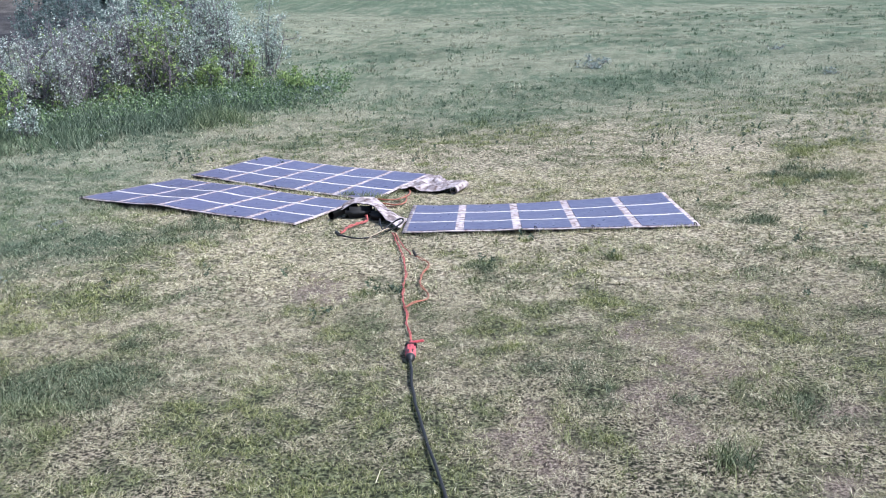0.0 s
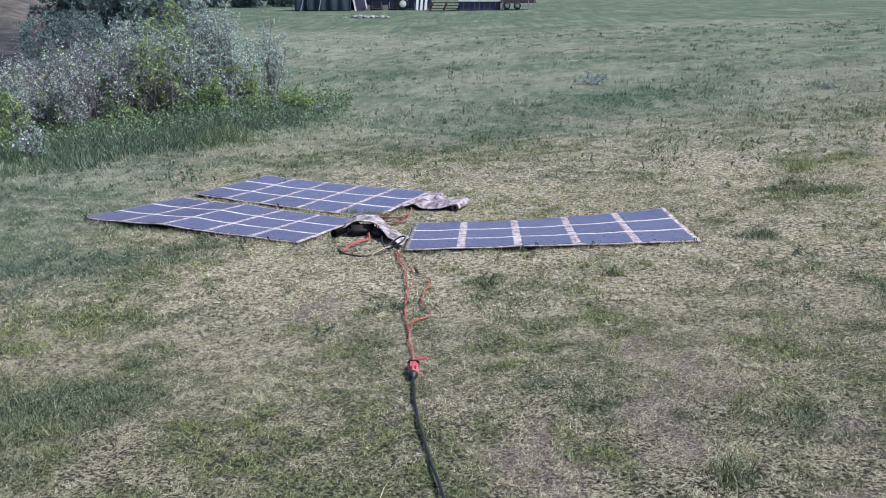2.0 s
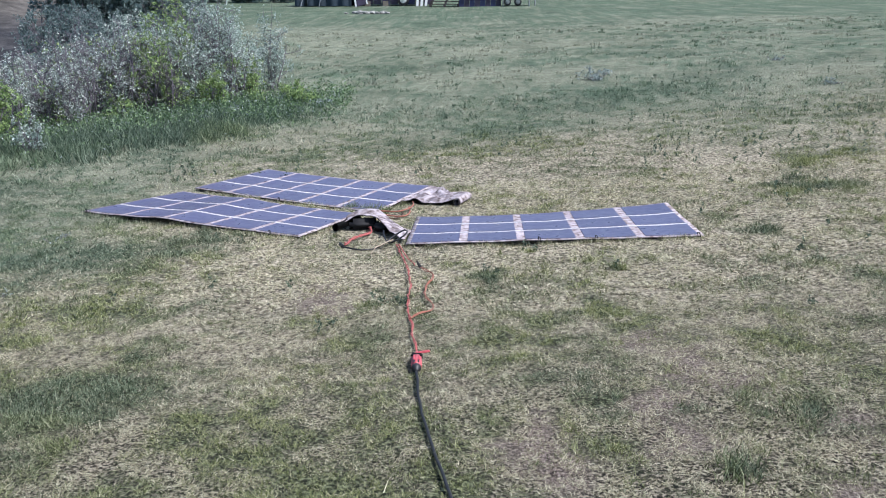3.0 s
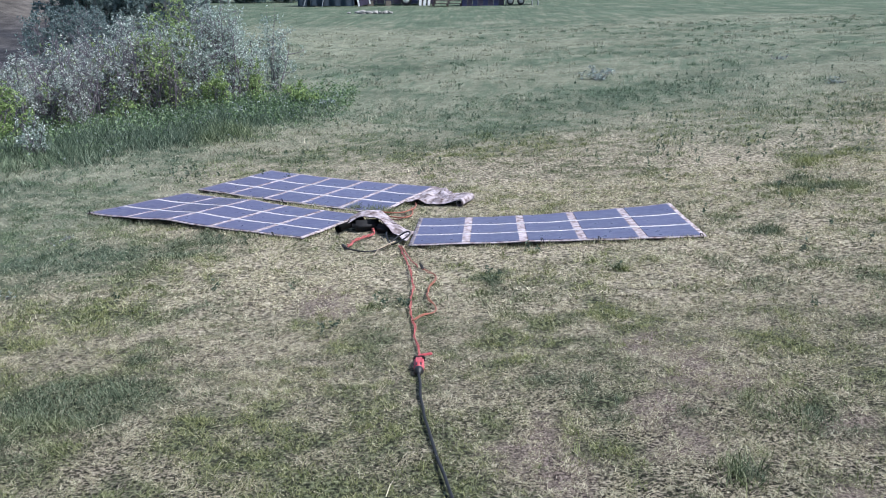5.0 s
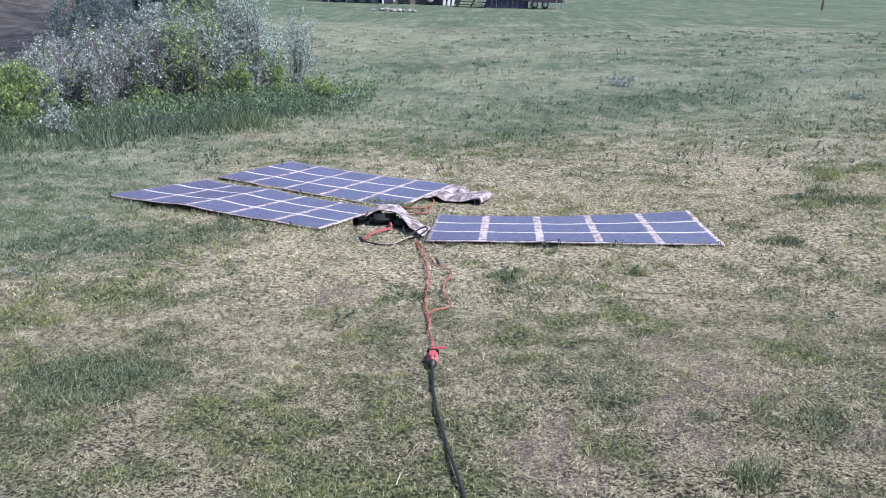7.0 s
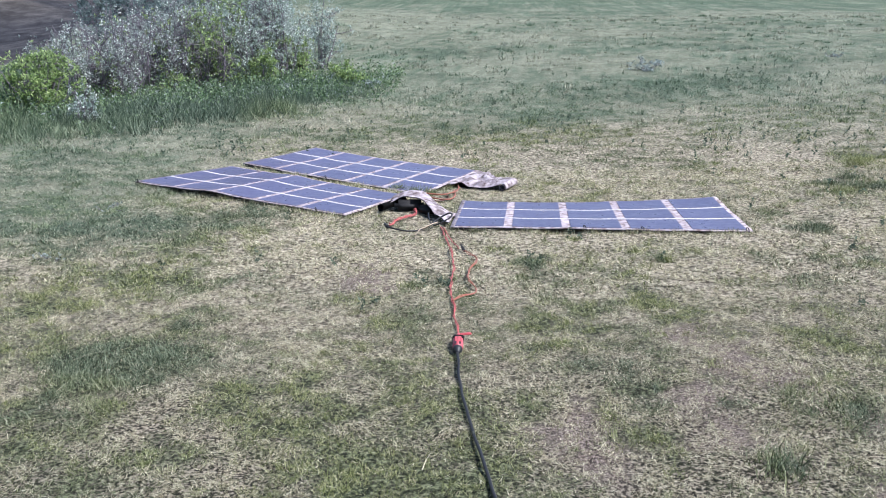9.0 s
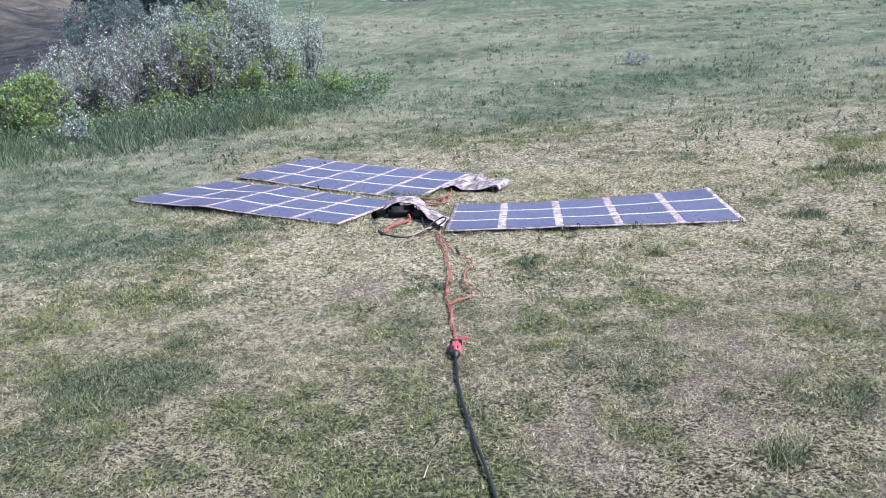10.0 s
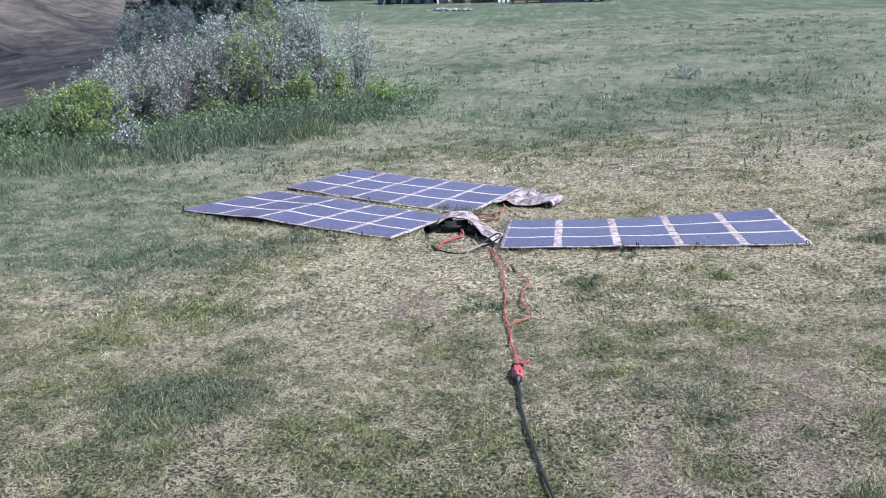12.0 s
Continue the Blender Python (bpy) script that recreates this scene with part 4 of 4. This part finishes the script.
for i, (x, y, h, w, n) in enumerate([(-4.42, 12.95, 1.55, 0.24, 1250), (-4.3, 13.6, 1.78, 0.32, 2000), (-4.1, 12.95, 1.1, 0.14, 450), (-3.5, 13.2, 0.62, 0.22, 900), (-4.5, 14.4, 1.8, 0.22, 1100), (-4.25, 14.6, 1.8, 0.16, 700), (-4.95, 12.9, 1.25, 0.12, 400),
                                     (-5.27, 11.5, 0.8, 0.12, 300), (-3.4, 13.8, 1.2, 0.08, 300), (-2.4, 13.9, 0.36, 0.24, 800), (-2.15, 13.8, 0.25, 0.2, 450), (-2.95, 13.7, 0.3, 0.18, 350), (-3.9, 13.2, 0.32, 0.16, 350), (-5.6, 12.6, 1.05, 0.2, 450), (-5.15, 13.2, 1.3, 0.2, 500), (-4.6, 12.2, 0.5, 0.2, 400), (-3.75, 14.2, 1.8, 0.2, 600), (-3.2, 14.3, 0.7, 0.25, 600)]):
    shrub(x, y, h, w, GREEN_LEAF, GREEN_LABEL, 140 + i, 9, int(2.4 * n), 0.038, 0.3 if h > 0.6 else 0.15)
for i, (x, y, h, w) in enumerate([(-1.9, 13.5, 0.17, 0.18), (-2.6, 13.6, 0.22, 0.16), (-3.05, 12.8, 0.2, 0.16)]):
    shrub(x, y, h, w, PALE_LEAF, "low silver-leaved plant at the foot of the thicket", 190 + i, 6, 160, 0.045, 0.1)
shrub(-5.75, 10.6, 0.98, 0.42, GREEN_LEAF, "dense bright green shrub on the bank of the creek", 150, 24, 11000, 0.038, 0.03)
shrub(-6.45, 10.2, 0.5, 0.32, GREEN_PLANT, "low green shrub on the bank of the creek", 151, 12, 2400, 0.036, 0.05)
shrub(2.62, 14.9, 0.25, 0.42, PALE_LEAF, "small grey sagebrush standing alone in the field", 152, 8, 500, 0.04, 0.1, "sagebrush")
shrub(-2.95, 6.3, 0.08, 0.12, PALE_LEAF, "tiny grey sage plant in the grass", 153, 6, 110, 0.018, 0.1, "sagebrush")
shrub(-2.75, 5.0, 0.06, 0.1, PALE_LEAF, "tiny grey sage plant in the grass", 154, 6, 90, 0.018, 0.1, "sagebrush")
for i, (x, y, h, w) in enumerate([(6.0, 15.8, 0.13, 0.2), (5.65, 12.6, 0.1, 0.22)]):
    shrub(x, y, h, w, PALE_LEAF, "small grey sagebrush standing alone in the field", 180 + i, 8, 110, 0.04, 0.1, "sagebrush")
for i, (x, y, h, w) in enumerate([(-10.0, 24.2, 2.1, 0.9), (-9.2, 24.5, 2.3, 1.0), (-8.4, 25.0, 2.2, 0.9), (-7.6, 25.6, 1.7, 0.8)]):
    shrub(x, y, h, w, FAR_LEAF, "dark green leafy bush behind the thicket", 160 + i, 26, 7000, 0.12, 0.02)
for i, (x, y, h, w) in enumerate([(-12.2, 55, 2.6, 1.8), (-10.2, 56, 2.4, 1.8), (-14.5, 55, 2.8, 2.0), (-17.2, 54, 3.0, 2.1), (-20.0, 54, 3.2, 2.2)]):
    shrub(x, y, h, w, FAR_LEAF, "dark bush beside the parked trailers", 170 + i, 20, 4200, 0.2, 0.02, far=True)


def build_weeds():
    """Dark upright weeds with narrow leaves, scattered past the blankets."""
    rng = np.random.default_rng(9)
    V, Fc, base = [], [], 0
    for k in range(1600):
        y = rng.uniform(5.0, 18)
        x = rng.uniform(-0.55 * y, 0.56 * y)
        if y > 15 and x > 1.0 or y < 8.5 and (x < 1.9 or rng.uniform() < 0.6) or gully(x, y) > -1 or rng.uniform() > 1.7 * value_noise([x], [y], 0.9, 71)[0] ** 2 * (1.3 if x > 1.5 or y > 10.5 else 0.6):
            continue
        h = rng.uniform(0.04, 0.15)
        foot = np.array([x, y, land_at(x, y)])
        c = foot + np.stack([rng.normal(0, 0.007, 14), rng.normal(0, 0.007, 14), np.linspace(0.01, h, 14)], 1)
        v, f = leaf_cloud(rng, c, 0.005, 14, 0.036, 0.3)
        V.append(v), Fc.append(f + base)
        base += len(v)
    for x, y in ((-0.6, 4.33), (-0.66, 4.25), (-0.42, 4.72), (-0.36, 4.66), (-0.28, 4.7), (-0.22, 4.6), (-0.95, 5.0), (-1.45, 5.1), (-2.0, 4.9), (-1.72, 6.3), (-1.5, 6.15), (0.55, 5.62), (0.62, 5.58), (1.07, 5.05), (0.25, 5.1), (0.32, 5.04), (2.2, 5.1), (1.9, 4.2)):
        h = rng.uniform(0.04, 0.085)
        c = np.array([x, y, land_at(x, y)]) + np.stack([rng.normal(0, 0.012, 22), rng.normal(0, 0.012, 22), np.linspace(0.01, h, 22)], 1)
        v, f = leaf_cloud(rng, c, 0.005, 22, 0.028, 0.3)
        V.append(v), Fc.append(f + base)
        base += len(v)
    ob = array_object("weeds", np.concatenate(V), np.concatenate(Fc), DARK_LEAF)
    tagged(ob, "small dark upright weeds scattered through the field", "weeds", kind="stuff")


def build_undergrowth():
    """Low leafy plants along the foot of the thicket."""
    rng = np.random.default_rng(19)
    n = 1300
    x = rng.uniform(-6.4, -1.5, n)
    y = 11.2 + 0.85 * (x + 5.2) + rng.normal(0, 0.8, n)
    keep = covered(x, y) == False
    x, y = x[keep], y[keep]
    h = rng.uniform(0.06, 0.26, len(x)) * smooth_step(-x, 1.0, 3.0)
    c = np.stack([x, y, land(x, y)], 1)
    c = np.concatenate([c + np.stack([0 * h, 0 * h, h * u], 1) for u in (0.2, 0.5, 0.8, 1.0)])
    for name, leaf, size, count, label in (("undergrowth", GREEN_PLANT, 0.045, 17000, "lush green low plants along the foot of the thicket"),
                                           ("pale_undergrowth", PALE_LEAF, 0.035, 3200, "pale grey-leaved low plants along the foot of the thicket")):
        v, f = leaf_cloud(rng, c, 0.045, count, size, 0.45)
        tagged(array_object(name, v, f, leaf), label, "undergrowth", kind="stuff")


build_weeds()
build_undergrowth()


# ---- far things ----
def boulder(x, y, r, seed):
    rng = np.random.default_rng(seed)
    bm = bmesh.new()
    bmesh.ops.create_icosphere(bm, subdivisions=2, radius=r)
    for v in bm.verts:
        v.co *= 0.8 + 0.4 * noise.noise(v.co * 2.5 / r + Vector((seed, 0, 0)))
        v.co.z *= 0.55
    ob = tagged(bm_object("boulder", bm, STONE), "pale field boulder in a low heap", "stone", "heap of boulders")
    ob.matrix_world = Matrix.Translation(on_land(x, y, r * 0.2)) @ pose(0, 0, 0, 0, 0, rng.uniform(0, 360))


for i, (x, y, r) in enumerate([(-4.4, 40.3, 0.12), (-4.0, 40.5, 0.2), (-3.75, 40.2, 0.24), (-3.45, 39.9, 0.2), (-3.2, 40.3, 0.24), (-2.95, 40.0, 0.16), (-2.7, 40.1, 0.22), (-2.5, 39.9, 0.17)]):
    boulder(x, y, r, i)


def wheel(parent, x, y, z, r, white):
    """A road wheel that faces the field."""
    bm = bmesh.new()
    ring = [Vector((x + math.cos(a) * r * 0.8, y, z + math.sin(a) * r * 0.8)) for a in (2 * math.pi * k / 20 for k in range(21))]
    tube(bm, ring, r * 0.2, 8)
    tyre = part("tyre", bm, BLACK, parent, "black rubber tyre", True)
    bm = bmesh.new()
    bmesh.ops.create_cone(bm, cap_ends=True, segments=20, radius1=r * 0.62, radius2=r * 0.5, depth=0.1, matrix=Matrix.Translation((x, y - 0.03, z)) @ pose(0, 0, 0, 90))
    bmesh.ops.create_cone(bm, cap_ends=True, segments=12, radius1=r * 0.2, radius2=r * 0.16, depth=0.1, matrix=Matrix.Translation((x, y - 0.1, z)) @ pose(0, 0, 0, 90))
    part("rim", bm, WHITE if white else STEEL, tyre, "white painted rim" if white else "grey steel rim")


def tarp_stack():
    """A loose load under a dark tarpaulin, with guy poles leaning on it."""
    y, x0, x1 = 48.6, -8.1, -5.0
    z = land_at(-6.5, y)
    top = thing("covered_load", (-6.5, y, z), "load under a dark teal tarpaulin beside the camper", "tarpaulin")

    def place(u, v):
        x, a = x0 + (x1 - x0) * u, math.pi * v
        fold = 0.06 * math.sin(31 * u + 3 * v) + 0.05 * noise.noise(Vector((x * 1.7, v * 5, 0)))
        return Vector((x, y + 0.9 - (0.9 + fold) * math.cos(a), z + 0.05 + (1.7 + 0.35 * math.sin(5 * u)) * max(0.0, math.sin(a)) ** 0.6))
    bm = bmesh.new()
    sheet(bm, place, 40, 16, 0.02)
    part("tarpaulin", bm, TARP, top, smooth=True)
    for px, lean in ((-7.75, 0.28), (-6.75, 0.2)):
        bm = bmesh.new()
        tube(bm, [Vector((px, y - 0.2, z)), Vector((px + lean, y + 0.05, z + 1.1)), Vector((px + 2 * lean, y + 0.4, z + 2.0))], 0.025, 7)
        part("pole", bm, STEEL, top, "pale leaning pole")


def camper():
    y = 49.5
    z = min(land_at(-4.8, y), land_at(-0.4, y))
    top = thing("camper_trailer", (-2.7, y, z), "dark navy camper trailer parked on the field", "trailer")
    bm = bmesh.new()
    box(bm, (-2.7, y + 1.2, z + 1.75), (4.4, 2.3, 2.5), 0, 0.12)
    part("body", bm, NAVY, top, "dark navy side wall")
    for k in range(9):
        bm = bmesh.new()
        box(bm, (-4.6 + 0.47 * k, y + 0.2 + 0.02 * (k % 2), z + 0.34), (0.45, 0.05, 0.44), 0, 0.01)
        part("skirt_panel", bm, PLUM if k % 3 else NAVY, top)
    for k in (-4.2, -3.2, -1.3):
        bm = bmesh.new()
        box(bm, (k, y + 0.1, z + 0.14), (0.3, 0.2, 0.3), 0, 0.01)
        part("jack_stand", bm, TIMBER, top)
    wheel(top, -2.2, y, z + 0.36, 0.33, True)
    bm = bmesh.new()
    box(bm, (-3.6, y + 0.03, z + 2.0), (1.1, 0.06, 0.7), 0, 0.02)
    part("window", bm, STEEL, top, "grey window")


def white_boards():
    for k in range(3):
        bm = bmesh.new()
        box(bm, (0, 0, 0.7), (0.14, 0.04, 1.4), 0, 0.008)
        ob = tagged(bm_object("board", bm, WHITE), "white painted board leaning on the camper", "board", "leaning boards")
        ob.matrix_world = Matrix.Translation(on_land(-1.42 + 0.24 * k, 49.1)) @ pose(0, 0, 0, -14, 5, 0)
    p = on_land(-4.75, 48.7)
    top = thing("leaning_panel", p, "white framed panel leaning against the camper", "panel")
    for name, x, w, material in (("frame", 0.0, 0.1, WHITE), ("frame", 0.62, 0.07, WHITE), ("face", 0.31, 0.52, PLUM)):
        bm = bmesh.new()
        box(bm, (p.x + x, p.y, p.z + 0.8), (w, 0.05, 1.6), 0, 0.008)
        ob = part(name, bm, material, top)
    top.rotation_euler = (radians(-12), radians(-12), 0)


def pallets():
    """Weathered pallets stacked in front of the camper."""
    y = 47.8
    z = land_at(0.1, y)
    for k in range(3):
        top = thing("pallet", (0.15, y, z + 0.15 * k), "weathered brown timber pallet in a low stack", "pallet", "stacked pallets")
        dx = 0.06 * (k - 1)
        for j in range(6):
            bm = bmesh.new()
            box(bm, (0.15 + dx, y - 0.5 + 0.2 * j, z + 0.15 * k + 0.13), (1.7, 0.12, 0.025), 0, 0.004)
            part("slat", bm, BROWN, top)
        for j in (-0.75, 0.0, 0.75):
            bm = bmesh.new()
            box(bm, (0.15 + dx + j, y, z + 0.15 * k + 0.055), (0.12, 1.1, 0.12), 0, 0.004)
            part("bearer", bm, BROWN, top)


def deck():
    y = 47.2
    z = land_at(2.0, y)
    top = thing("low_deck", (2.0, y, z), "dark skirted deck with a pale top", "deck")
    bm = bmesh.new()
    box(bm, (2.0, y + 1.0, z + 0.5), (2.3, 2.2, 0.07), 0, 0.01)
    part("floor", bm, WHITE, top, "pale deck floor")
    for k in range(8):
        bm = bmesh.new()
        box(bm, (1.0 + 0.28 * k, y, z + 0.2), (0.27, 0.04, 0.5), 0, 0.005)
        part("skirt_board", bm, PLUM if k % 2 else NAVY, top)
    for k in (1.0, 2.0, 3.0):
        bm = bmesh.new()
        box(bm, (k, y + 0.4, z + 1.0), (0.12, 0.12, 1.0))
        part("post", bm, TIMBER, top)


def flatbed():
    y = 46.8
    z = land_at(4.0, y)
    top = thing("flatbed_trailer", (4.0, y, z), "small grey flatbed utility trailer on the grass", "trailer")
    bm = bmesh.new()
    box(bm, (4.0, y + 0.7, z + 0.5), (1.8, 1.4, 0.1), 0, 0.01)
    part("bed", bm, BROWN, top, "weathered timber bed")
    for yy in (y, y + 1.4):
        bm = bmesh.new()
        box(bm, (4.0, yy, z + 0.42), (1.9, 0.05, 0.08))
        part("rail", bm, PLUM, top)
    for x in (3.18, 4.55, 4.86):
        bm = bmesh.new()
        tube(bm, [Vector((x, y, z - 0.02)), Vector((x, y, z + 0.48))], 0.035, 8)
        part("jack", bm, STEEL, top)
    wheel(top, 3.4, y - 0.1, z + 0.22, 0.2, False)
    wheel(top, 3.95, y - 0.1, z + 0.22, 0.2, False)


def field_post():
    p = on_land(25.4, 64.6)
    top = thing("field_post", p, "dark wooden post standing in the field", "post")
    bm = bmesh.new()
    tube(bm, [p, p + Vector((0.02, 0, 0.7)), p + Vector((0.0, 0, 1.5))], [0.11, 0.1, 0.09], 9)
    part("shaft", bm, TIMBER, top)


tarp_stack()
camper()
white_boards()
pallets()
deck()
flatbed()
field_post()
